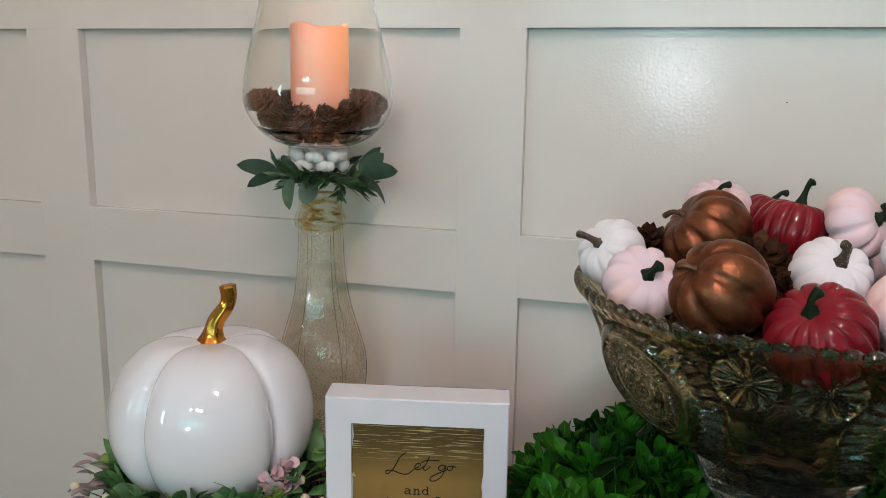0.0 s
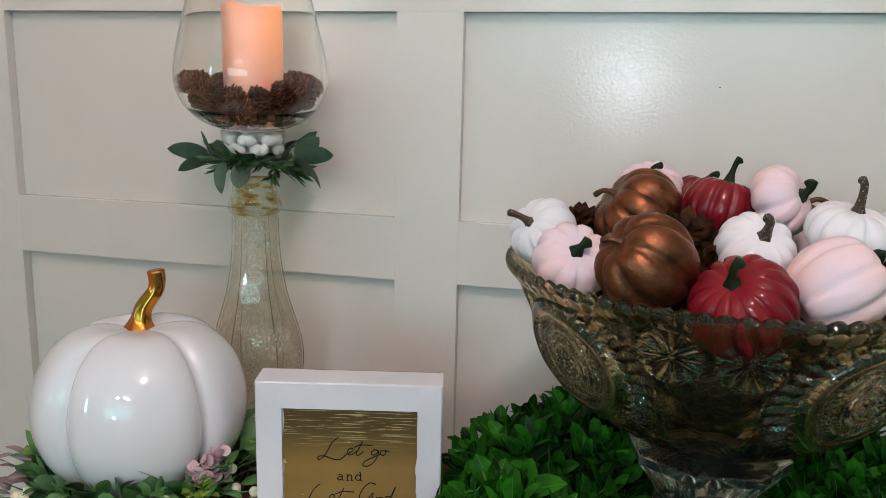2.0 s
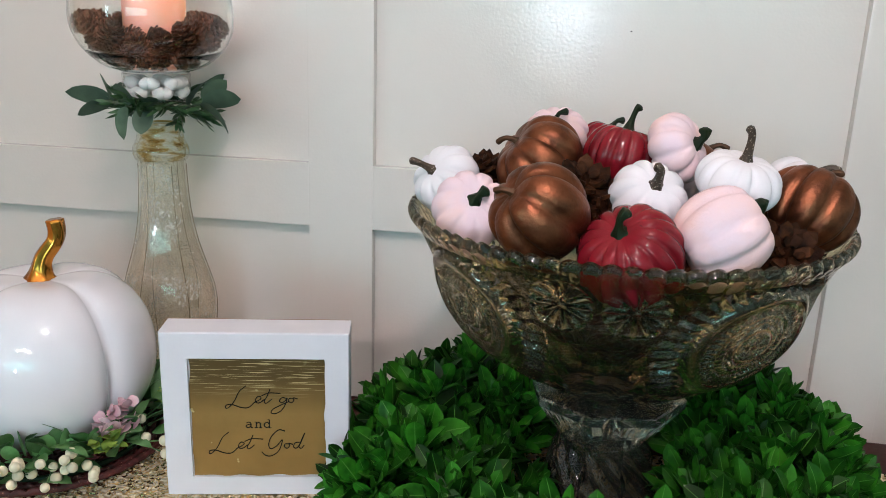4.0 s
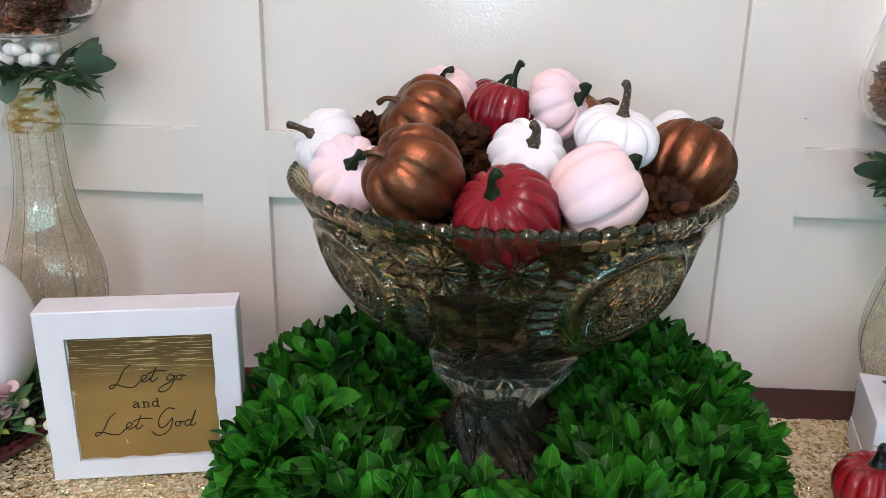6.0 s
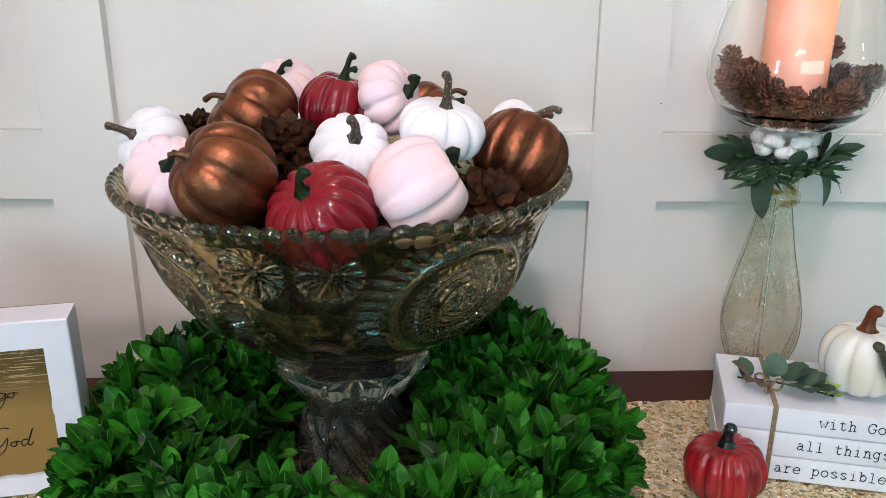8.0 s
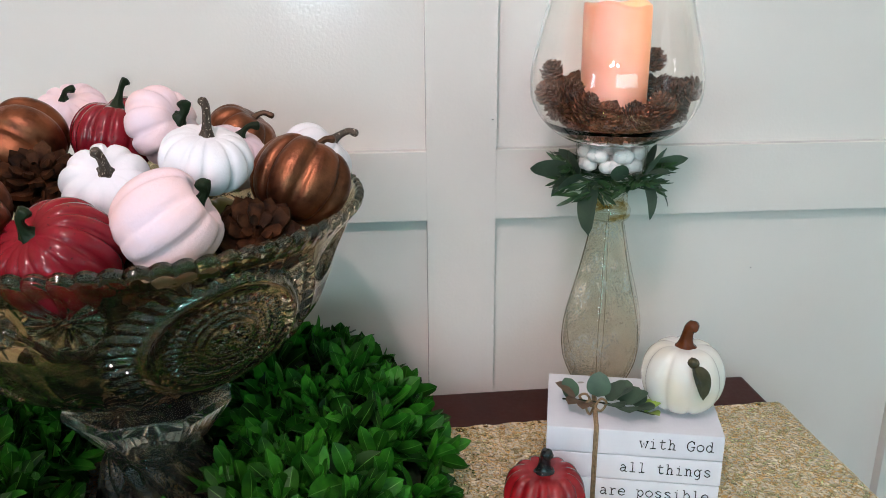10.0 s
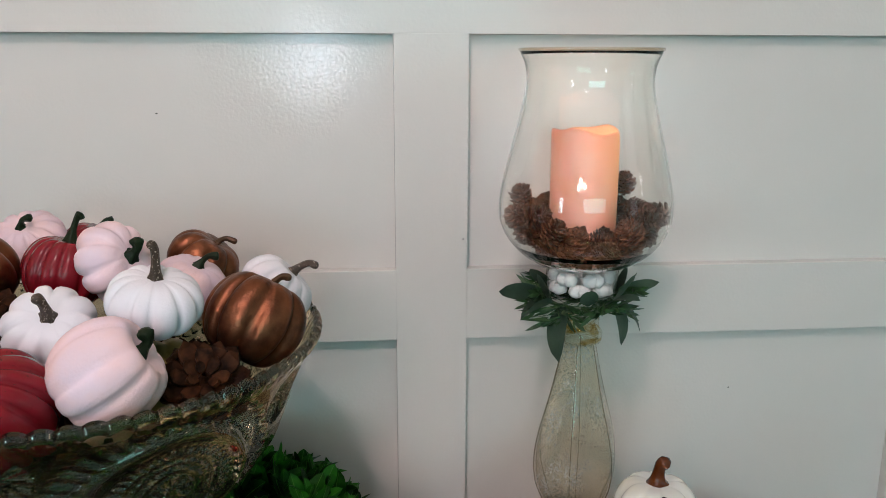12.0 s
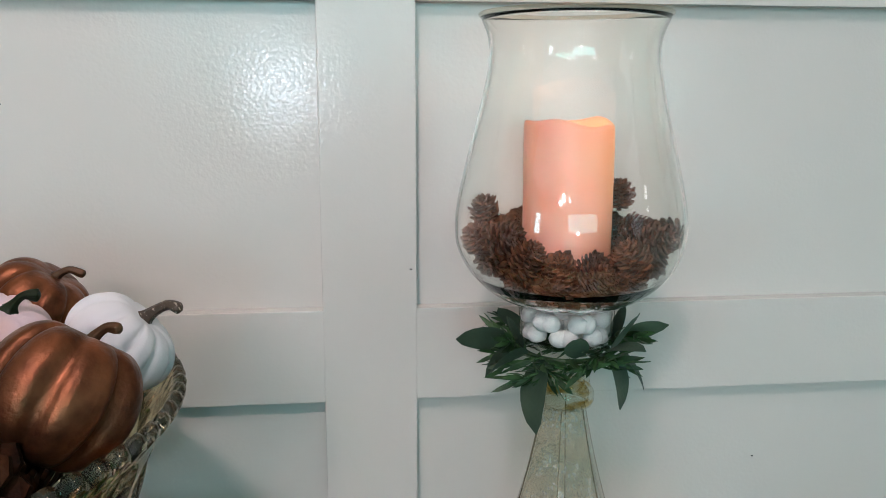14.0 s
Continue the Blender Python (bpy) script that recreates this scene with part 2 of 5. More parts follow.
RED = material("red_paint", (0.20, 0.009, 0.016), 0.17, 0, 0.6, 24, 420, 0.05, 0.32, speck=(430, (0.05, 0.010, 0.010), 0.68))
GREEN_STEM = material("dark_green_stem", (0.011, 0.022, 0.009), 0.42, 0, 0.6, 80, 400, 0.3, 0.15)
BROWN_STEM = material("brown_glitter_stem", (0.062, 0.038, 0.022), 0.5, 0.1, 0.45, 120, 600, 0.5, speck=(700, (0.42, 0.36, 0.28), 0.62))
COPPER_STEM = material("bronze_stem", (0.095, 0.042, 0.016), 0.45, 0.5, 0.5, 90, 400, 0.3)
CONE = material("cone_brown", (0.042, 0.012, 0.005), 0.6, 0, 0.5, 180, 900, 0.3, 0.3, per_object=0.5, island=0.35, second=(0.155, 0.050, 0.020))
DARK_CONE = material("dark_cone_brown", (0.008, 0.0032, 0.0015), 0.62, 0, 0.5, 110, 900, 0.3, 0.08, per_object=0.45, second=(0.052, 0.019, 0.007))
GLAZE = material("white_glaze", (0.70, 0.715, 0.76), 0.06, 0, 0.98, 12, 300, 0.0, **{"Coat Weight": 0.7, "Coat Roughness": 0.03})
GOLD = material("polished_gold", (0.62, 0.235, 0.035), 0.16, 1.0, 0.8, 30, 200, 0.08)
BOX_LEAF = material("boxwood_leaf_green", (0.006, 0.068, 0.004), 0.42, 0, 0.55, 55, 500, 0.25, 0.13, per_object=0.45, island=0.8, second=(0.036, 0.225, 0.012))
BOX_RIB = material("boxwood_midrib_green", (0.070, 0.230, 0.030), 0.42, 0, 0.7, 80, 500, 0.1, 0.3)
SAGE = material("sage_leaf_green", (0.028, 0.058, 0.036), 0.55, 0, 0.6, 60, 500, 0.25, per_object=0.3, second=(0.055, 0.10, 0.060))
ROSEMARY = material("rosemary_green", (0.016, 0.055, 0.016), 0.45, 0, 0.5, 90, 500, 0.2, island=0.4, second=(0.04, 0.10, 0.03))
EUCA = material("eucalyptus_green", (0.050, 0.155, 0.035), 0.45, 0, 0.6, 60, 500, 0.25, per_object=0.5, second=(0.12, 0.26, 0.10))
LIME = material("lime_leaf", (0.28, 0.42, 0.06), 0.5, 0, 0.7, 60, 500, 0.2, per_object=0.2)
BERRY = material("cream_berry", (0.72, 0.67, 0.50), 0.4, 0, 0.85, 90, 500, 0.2, per_object=0.1)
PETAL = material("dusty_pink_petal", (0.60, 0.36, 0.43), 0.65, 0, 0.6, 110, 500, 0.3, per_object=0.3, second=(0.66, 0.48, 0.50))
BRAID = material("burgundy_braid", (0.105, 0.016, 0.016), 0.6, 0, 0.45, 150, 600, 0.5, speck=(260, (0.32, 0.13, 0.08), 0.64))
SIGN_WHITE = material("white_painted_wood", (0.65, 0.665, 0.72), 0.55, 0, 0.94, 22, 260, 0.15)
BOOK_WHITE = material("white_distressed_wood", (0.66, 0.68, 0.73), 0.6, 0, 0.92, 30, 300, 0.2, speck=(60, (0.30, 0.29, 0.28), 0.74))
INK = material("black_ink", (0.010, 0.009, 0.008), 0.8, 0, 0.8, 50, 300, 0.0, 0.15)
TWINE = material("jute_twine", (0.30, 0.20, 0.11), 0.85, 0, 0.55, 300, 900, 0.6)
RED_GLAZE = material("red_ceramic_glaze", (0.30, 0.010, 0.014), 0.2, 0, 0.45, 40, 300, 0.05, 0.35, **{"Coat Weight": 0.35, "Coat Roughness": 0.03})
BLACK_GLAZE = material("black_ceramic_glaze", (0.010, 0.010, 0.011), 0.08, 0, 0.8, 40, 300, 0.0)
CREAM_GLAZE = material("cream_ceramic_glaze", (0.68, 0.70, 0.67), 0.09, 0, 0.94, 20, 300, 0.03, **{"Coat Weight": 0.7, "Coat Roughness": 0.04}, second=(0.68, 0.63, 0.50))
BROWN_GLAZE = material("brown_ceramic_glaze", (0.120, 0.027, 0.006), 0.09, 0, 0.3, 60, 300, 0.05)
LEAF_GLAZE = material("olive_ceramic_glaze", (0.045, 0.042, 0.018), 0.15, 0, 0.5, 90, 300, 0.2)
PEBBLE = material("white_cotton_pebble", (0.82, 0.82, 0.82), 0.8, 0, 0.92, 60, 400, 0.4)
BOLT = material("dark_mark", (0.03, 0.028, 0.025), 0.6)


def wax_material():
    m = material("peach_wax", (0.74, 0.37, 0.285), 0.42, 0, 0.88, 24, 260, 0.12, second=(0.70, 0.27, 0.18), **{"Subsurface Weight": 0.35, "Subsurface Scale": 0.01})
    p = m.node_tree.nodes["Principled BSDF"]
    n, l = m.node_tree.nodes, m.node_tree.links
    # Inner lamp's glow put into the wax as emission, stronger upwards and towards +x.
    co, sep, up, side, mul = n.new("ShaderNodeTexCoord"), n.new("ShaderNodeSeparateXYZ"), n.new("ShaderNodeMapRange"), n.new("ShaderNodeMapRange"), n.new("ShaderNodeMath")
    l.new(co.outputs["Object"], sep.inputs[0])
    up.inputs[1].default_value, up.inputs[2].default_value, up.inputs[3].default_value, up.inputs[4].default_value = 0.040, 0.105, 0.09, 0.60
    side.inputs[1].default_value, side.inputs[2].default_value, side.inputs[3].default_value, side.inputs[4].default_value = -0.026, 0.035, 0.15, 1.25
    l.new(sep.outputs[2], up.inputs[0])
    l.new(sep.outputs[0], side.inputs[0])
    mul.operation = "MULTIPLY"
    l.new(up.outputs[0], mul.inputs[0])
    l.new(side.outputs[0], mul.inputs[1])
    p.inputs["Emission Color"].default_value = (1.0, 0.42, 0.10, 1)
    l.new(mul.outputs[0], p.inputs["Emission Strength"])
    return m


WAX = wax_material()


def gold_leaf_board():
    """Brushed gold card, darker and streaked along the top, with small bright flakes."""
    m = material("gold_foil_board", (0.36, 0.218, 0.072), 0.42, 0.7, 0.8, 18, 200, 0.12, speck=(95, (0.75, 0.62, 0.32), 0.71))
    n, l = m.node_tree.nodes, m.node_tree.links
    p = n["Principled BSDF"]
    co, mp, t = n.new("ShaderNodeTexCoord"), n.new("ShaderNodeMapping"), n.new("ShaderNodeTexNoise")
    mp.inputs["Scale"].default_value = (26, 1, 900)
    t.inputs["Scale"].default_value, t.inputs["Detail"].default_value = 1.0, 4
    l.new(co.outputs["Object"], mp.inputs[0])
    l.new(mp.outputs[0], t.inputs["Vector"])
    sep = n.new("ShaderNodeSeparateXYZ")
    l.new(co.outputs["Object"], sep.inputs[0])
    band, streak, mul, mx = n.new("ShaderNodeMapRange"), n.new("ShaderNodeMapRange"), n.new("ShaderNodeMath"), n.new("ShaderNodeMix")
    band.inputs[1].default_value, band.inputs[2].default_value = 0.104, 0.122
    streak.inputs[1].default_value, streak.inputs[2].default_value = 0.57, 0.62
    l.new(sep.outputs[2], band.inputs[0])
    l.new(t.outputs[0], streak.inputs[0])
    mul.operation = "MULTIPLY"
    l.new(band.outputs[0], mul.inputs[0])
    l.new(streak.outputs[0], mul.inputs[1])
    mx.data_type = "RGBA"
    l.new(mul.outputs[0], mx.inputs[0])
    l.new(p.inputs["Base Color"].links[0].from_socket, mx.inputs[6])
    mx.inputs[7].default_value = (0.62, 0.47, 0.24, 1)
    # Darkens the gold towards the top.
    top_darken, wx = n.new("ShaderNodeMapRange"), n.new("ShaderNodeMix")
    top_darken.inputs[1].default_value, top_darken.inputs[2].default_value, top_darken.inputs[3].default_value, top_darken.inputs[4].default_value = 0.088, 0.128, 0.0, 0.85
    l.new(sep.outputs[2], top_darken.inputs[0])
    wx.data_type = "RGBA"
    l.new(top_darken.outputs[0], wx.inputs[0])
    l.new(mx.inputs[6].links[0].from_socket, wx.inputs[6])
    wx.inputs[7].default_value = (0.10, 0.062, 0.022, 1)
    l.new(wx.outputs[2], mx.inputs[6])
    l.new(mx.outputs[2], p.inputs["Base Color"])
    return m


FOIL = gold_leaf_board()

# ---- builders ----


def mesh_of(bm, name, mat, smooth=True, second=None):
    me = bpy.data.meshes.new(name)
    bm.normal_update()
    bm.to_mesh(me)
    bm.free()
    for p in me.polygons:
        p.use_smooth = smooth
    me.materials.append(mat)
    if second:
        me.materials.append(second)
    return me


def part(name, bm, mat, parent=None, label="", smooth=True, m=None):
    me = bm if isinstance(bm, bpy.types.Mesh) else mesh_of(bm, name, mat, smooth)
    ob = new(name, me)
    ob.parent = parent
    if m is not None:
        ob.matrix_basis = m
    if label:
        tagged(ob, label)
    return ob


def thing(name, m, label, category, group="", kind=""):
    ob = new(name)
    ob.empty_display_size = 0.02
    ob.matrix_basis = m
    return tagged(ob, label, category, group, kind)


def box_bm(x0, y0, z0, x1, y1, z1, bevel=0.0, bm=None):
    bm = bm or bmesh.new()
    vs = [bm.verts.new(p) for p in ((x0, y0, z0), (x1, y0, z0), (x1, y1, z0), (x0, y1, z0), (x0, y0, z1), (x1, y0, z1), (x1, y1, z1), (x0, y1, z1))]
    fs = [bm.faces.new([vs[i] for i in f]) for f in ((0, 3, 2, 1), (4, 5, 6, 7), (0, 1, 5, 4), (1, 2, 6, 5), (2, 3, 7, 6), (3, 0, 4, 7))]
    if bevel:
        es = list({e for f in fs for e in f.edges})
        bmesh.ops.bevel(bm, geom=es, offset=bevel, segments=2, profile=0.7, affect="EDGES")
    return bm


def lathe(profile, seg=48, radius_at=None, close=False):
    """Turns (r, z) points round the z axis; radius_at(r, z, angle) may reshape them. close: join the last ring to the first."""
    bm = bmesh.new()
    rings = []
    for r, z in profile:
        ring = []
        for i in range(seg):
            a = 2 * math.pi * i / seg
            rr, zz = radius_at(r, z, a) if radius_at else (r, z)
            ring.append(bm.verts.new((rr * math.cos(a), rr * math.sin(a), zz)))
        rings.append(ring)
    pairs = list(zip(rings, rings[1:])) + ([(rings[-1], rings[0])] if close else [])
    for a, b in pairs:
        for i in range(seg):
            j = (i + 1) % seg
            bm.faces.new((a[i], a[j], b[j], b[i]))
    if not close:
        bm.faces.new(list(reversed(rings[0])))
        bm.faces.new(rings[-1])
    return bm


def smooth_profile(points, n):
    """Resamples a profile by a Catmull-Rom curve."""
    p = [Vector(q) for q in points]
    p = [2 * p[0] - p[1]] + p + [2 * p[-1] - p[-2]]
    out = []
    k = len(p) - 3
    for s in range(n + 1):
        u = s / n * k
        i = min(int(u), k - 1)
        t = u - i
        a, b, c, d = p[i:i + 4]
        out.append(tuple(0.5 * (2 * b + (c - a) * t + (2 * a - 5 * b + 4 * c - d) * t * t + (3 * b - a - 3 * c + d) * t ** 3)))
    return out


def tube(points, radii, sides=10, ridge=0.0, ridges=5, bm=None, steps=None):
    """A tapered tube along points, with lengthwise ridges."""
    bm = bm or bmesh.new()
    pts = [Vector(q) for q in points]
    if steps:
        pts = [Vector(q) for q in smooth_profile(points, steps)]
        radii = [q[0] for q in smooth_profile([(r, 0) for r in radii], steps)]
    rings, side = [], Vector((1, 0.13, 0.07))
    for i, q in enumerate(pts):
        d = (pts[min(i + 1, len(pts) - 1)] - pts[max(i - 1, 0)]).normalized()
        side = (side - d * side.dot(d)).normalized()
        up = d.cross(side)
        ring = []
        for k in range(sides):
            a = 2 * math.pi * k / sides
            r = radii[i] * (1 + ridge * math.cos(ridges * a + i * 0.25))
            ring.append(bm.verts.new(q + side * (r * math.cos(a)) + up * (r * math.sin(a))))
        rings.append(ring)
    for a, b in zip(rings, rings[1:]):
        for k in range(sides):
            j = (k + 1) % sides
            bm.faces.new((a[k], a[j], b[j], b[k]))
    bm.faces.new(list(reversed(rings[0])))
    bm.faces.new(rings[-1])
    return bm


def towards(axis, at=(0, 0, 0), spin=0.0):
    """A pose whose z axis points along axis."""
    q = Vector(axis).normalized().to_track_quat("Z", "Y").to_matrix().to_4x4()
    return Matrix.Translation(at) @ q @ Matrix.Rotation(spin, 4, "Z")


def leaf_bm(length, width, fold=0.25, curl=0.3, bm=None, m=None, point=1.0, rows=6, rib=0.0, swell=0.85):
    """One leaf with a midrib fold and a curl, growing along x. rib: share of the width that is a sunken midrib, in the second material."""
    bm = bm or bmesh.new()
    m = m or Matrix()
    grid = []
    across = (-1, -rib, rib, 1) if rib else (-1, 0, 1)
    for i in range(rows + 1):
        u = i / rows
        w = width * 0.5 * (math.sin(math.pi * min(1, u ** swell)) ** point * 0.97 + 0.03) * (1 if u < 1 else 0.15)
        x = length * u
        z = -curl * length * (u - 0.2) ** 2 + 0.06 * length * u
        grid.append([bm.verts.new(m @ Vector((x, s * w, z + abs(s) * fold * w + 0.0006 * (s == 0) - 0.03 * w * (0 < abs(s) < 1)))) for s in across])
    for a, b in zip(grid, grid[1:]):
        for k in range(len(across) - 1):
            f = bm.faces.new((a[k], a[k + 1], b[k + 1], b[k]))
            f.material_index = int(bool(rib) and k == 1)
    return bm


def blob(radius, seed, rough=0.12, squash=1.0, sub=2):
    bm = bmesh.new()
    bmesh.ops.create_icosphere(bm, subdivisions=sub, radius=radius)
    for v in bm.verts:
        k = 1 + rough * noise.noise(v.co * (1.6 / radius) + Vector((seed * 3.1, seed, 0)))
        v.co = Vector((v.co.x * k, v.co.y * k, v.co.z * k * squash))
    return bm


def pumpkin_bm(R, c, ribs, groove, dimple, seed, rings=26, per=8, power=2.0, flat=0.85, cuts=None):
    """A ribbed pumpkin body, its stem end up, its base at z = 0."""
    rnd = random.Random(seed)
    lobes = [1 + rnd.uniform(-0.035, 0.035) for _ in range(ribs)]
    off = [rnd.uniform(-0.12, 0.12) for _ in range(ribs + 1)]
    off[-1] = off[0]
    bm = bmesh.new()
    seg = ribs * per
    rows = []
    for i in range(1, rings):
        th = math.pi * i / rings
        s, k = math.sin(th), math.cos(th)
        ring = []
        for j in range(seg):
            li, f = divmod(j, per)
            f /= per
            a = 2 * math.pi * (li + f + off[li] * (1 - f) + off[li + 1] * f) / ribs
            if cuts:
                a = radians(cuts[li] + (cuts[li + 1] - cuts[li]) * f)
            g = (1 - math.sin(math.pi * f)) ** power
            lob = lobes[li] * math.sin(math.pi * f) + (lobes[li] + lobes[(li + 1) % ribs] + lobes[li - 1]) / 3 * (1 - math.sin(math.pi * f))
            r = R * s ** flat * (1 - groove * g) * (1 + (lob - 1) * s)
            z = c * k * (1 - groove * 0.35 * g * s)
            z -= math.copysign(dimple, k) * math.exp(-(s / 0.42) ** 2) * (1 if k > 0 else 0.6)
            v = Vector((r * math.cos(a), r * math.sin(a), z))
            v += v.normalized() * (R * 0.012 * noise.noise(v * (1.4 / R) + Vector((seed * 1.7, 0, 0))))
            ring.append(bm.verts.new(v))
        rows.append(ring)
    for a, b in zip(rows, rows[1:]):
        for j in range(seg):
            q = (j + 1) % seg
            bm.faces.new((a[j], b[j], b[q], a[q]))
    for ring, z, rev in ((rows[0], c - dimple, False), (rows[-1], -c + dimple * 0.6, True)):
        mid = bm.verts.new((0, 0, z))
        for j in range(seg):
            q = (j + 1) % seg
            bm.faces.new((mid, ring[j], ring[q]) if not rev else (mid, ring[q], ring[j]))
    bmesh.ops.translate(bm, verts=bm.verts, vec=(0, 0, c))
    return bm


def pumpkin(name, centre, R, c, axis, mat, stem_mat, label, ribs=10, groove=0.13, dimple=None, seed=1, stem=(0.022, 0.004, 0.012), bend=0.0, spin=0.0,
            category="pumpkin", group="", power=2.0, flat=0.85, stem_ridge=0.14):
    """Body and stem. stem: length, radius at the tip, sideways bend; bend: direction of the bend in degrees."""
    dimple = c * 0.2 if dimple is None else dimple
    ax = Vector(axis).normalized()
    root = thing(name, towards(ax, Vector(centre) - ax * c, spin), label, category, group)
    part("body", pumpkin_bm(R, c, ribs, groove, dimple, seed, power=power, flat=flat), mat, root)
    ln, r, sw = stem
    z0 = 2 * c - dimple - 0.002
    hook = root.matrix_basis.to_3x3().inverted() @ Vector(bend) if isinstance(bend, tuple) else Vector((math.cos(radians(bend)), math.sin(radians(bend)), 0))
    hook = Vector((hook.x, hook.y, 0)).normalized()
    ex, ey = hook.x, hook.y
    pts = [(0, 0, z0), (0, 0, z0 + ln * 0.18), (ex * sw * 0.12, ey * sw * 0.12, z0 + ln * 0.5), (ex * sw * 0.42, ey * sw * 0.42, z0 + ln * 0.86), (ex * sw, ey * sw, z0 + ln)]
    fat = 1.35 if stem_mat is GREEN_STEM else 1.0
    tip = (Vector(pts[-1]) - Vector(pts[-2])).normalized() * r
    pts += [tuple(Vector(pts[-1]) + tip * 0.75)]
    radii = [r * 2.3 * fat, r * 1.35 * fat, r * 0.95, r * 0.9, r * 1.05 * fat, r * 0.45]
    part("stem", tube(pts, radii, 20, stem_ridge, 5, steps=18), stem_mat, root)
    return root


def cone_pieces(length, radius, scales, seed, open_, wide):
    """Core and spiralling woody scales of a cone, its tip up, its base at z = 0: lists of (points, faces)."""
    rnd = random.Random(seed)
    core = [(radius * 0.15, 0.0), (radius * 0.32, length * 0.25), (radius * 0.26, length * 0.6), (radius * 0.06, length * 0.95)]
    pts = [Vector((r * math.cos(math.pi * i / 4), r * math.sin(math.pi * i / 4), z)) for r, z in core for i in range(8)]
    pieces = [(pts, [(8 * k + i, 8 * k + (i + 1) % 8, 8 * k + 8 + (i + 1) % 8, 8 * k + 8 + i) for k in range(3) for i in range(8)])]
    for i in range(scales):
        u = (i + 0.5) / scales
        a = i * 2.39996 + rnd.uniform(-0.12, 0.12)
        reach = radius * (math.sin(math.pi * (0.20 + 0.74 * u)) ** 0.8) * rnd.uniform(0.88, 1.1)
        lift = reach * open_ * (0.15 + 0.85 * u)
        z = length * (0.02 + 0.84 * u)
        w = reach * wide + radius * 0.04
        th = radius * 0.085
        m = Matrix.Rotation(a, 4, "Z") @ Matrix.Translation((0, 0, z)) @ Matrix.Rotation(rnd.uniform(-0.15, 0.15), 4, "X")
        p = [(radius * 0.1, -w * 0.3, 0), (radius * 0.1, w * 0.3, 0), (reach * 0.70, w * 0.85, lift * 0.52), (reach * 0.90, w * 0.70, lift * 0.86), (reach * 1.04, 0, lift * 1.25), (reach * 0.90, -w * 0.70, lift * 0.86), (reach * 0.70, -w * 0.85, lift * 0.52)]
        k = len(p)
        pts = [m @ Vector(q) for q in p]
        pts += [m @ (Vector(q) + Vector((th * 0.4 * (h > 1), 0, -th * (0.5 if h < 2 else 1.4)))) for h, q in enumerate(p)]
        fs = [tuple(range(k)), tuple(reversed(range(k, 2 * k)))] + [(h, h + k, (h + 1) % k + k, (h + 1) % k) for h in range(k)]
        pieces.append((pts, fs))
    return pieces


def pieces_mesh(name, pieces, mat):
    verts, faces = [], []
    for pts, fs in pieces:
        o = len(verts)
        verts.extend(pts)
        faces.extend(tuple(o + i for i in f) for f in fs)
    me = bpy.data.meshes.new(name)
    me.from_pydata(verts, [], faces)
    me.materials.append(mat)
    return me


# ---- room ----
FRONT, BACK = 1.030, 1.050          # faces of the wainscot's frame and of its panels
X0, X1, Y0 = -2.5, 2.6, -5.2
TOP = 0.75                          # table top


def slab(name, x0, y0, z0, x1, y1, z1, mat, label, category, bevel=0.0):
    ob = part(name, box_bm(x0, y0, z0, x1, y1, z1, bevel), mat, None, "", False)
    return tagged(ob, label, category, "", "structure")


wall_north = slab("wall_north", X0, BACK, 0.0, X1, BACK + 0.12, 2.5, UPPER, "tan painted wall above cream wainscot panelling", "wall")
part("panel_sheet", box_bm(X0, BACK - 0.004, 0.0, X1, BACK + 0.001, 1.38), WALL, wall_north, "cream gloss painted recessed panels", False)
STILES = ((-2.5, -1.478), (-0.914, -0.823), (-0.252, -0.167), (0.392, 0.473), (1.012, 1.096), (1.690, 2.6))
for x0, x1 in STILES:
    part("stile", box_bm(x0, FRONT, 0.14, x1, BACK - 0.0045, 1.2965, 0.0012), WALL, wall_north, "", False)
for x0, x1 in zip([s[1] for s in STILES], [s[0] for s in STILES[1:]]):
    part("rail", box_bm(x0 - 0.0005, FRONT + 0.0004, 0.954, x1 + 0.0005, BACK - 0.0045, 1.037, 0.0012), WALL, wall_north, "", False)
part("top_rail", box_bm(X0, FRONT + 0.0002, 1.2955, X1, BACK - 0.0045, 1.377, 0.0012), WALL, wall_north, "", False)
part("bottom_rail", box_bm(X0, FRONT - 0.006, 0.0, X1, BACK - 0.0045, 0.14, 0.0012), WALL, wall_north, "", False)
cap = bmesh.new()
prof_cap = [(FRONT + 0.011, 1.3772), (FRONT - 0.006, 1.3772), (FRONT - 0.012, 1.381), (FRONT - 0.012, 1.387), (FRONT - 0.007, 1.391), (FRONT + 0.011, 1.391)]
ends = [[cap.verts.new((x, y, z)) for y, z in prof_cap] for x in (X0, X1)]
for i in range(len(prof_cap)):
    j = (i + 1) % len(prof_cap)
    cap.faces.new((ends[0][i], ends[1][i], ends[1][j], ends[0][j]))
cap.faces.new(list(reversed(ends[0])))
cap.faces.new(ends[1])
part("cap_moulding", cap, WALL, wall_north, "", False)
for mx, mz in ((0.138, 1.212), (-0.215, 1.346), (0.080, 1.372), (0.468, 1.072), (0.80, 0.876)):
    part("nail_mark", blob(0.0013, mx, 0.3, 0.6, 1), BOLT, wall_north, "tiny dark mark", True, Matrix.Translation((mx, (FRONT if mz > 1.3 or mx in (0.468,) else BACK - 0.004), mz)))

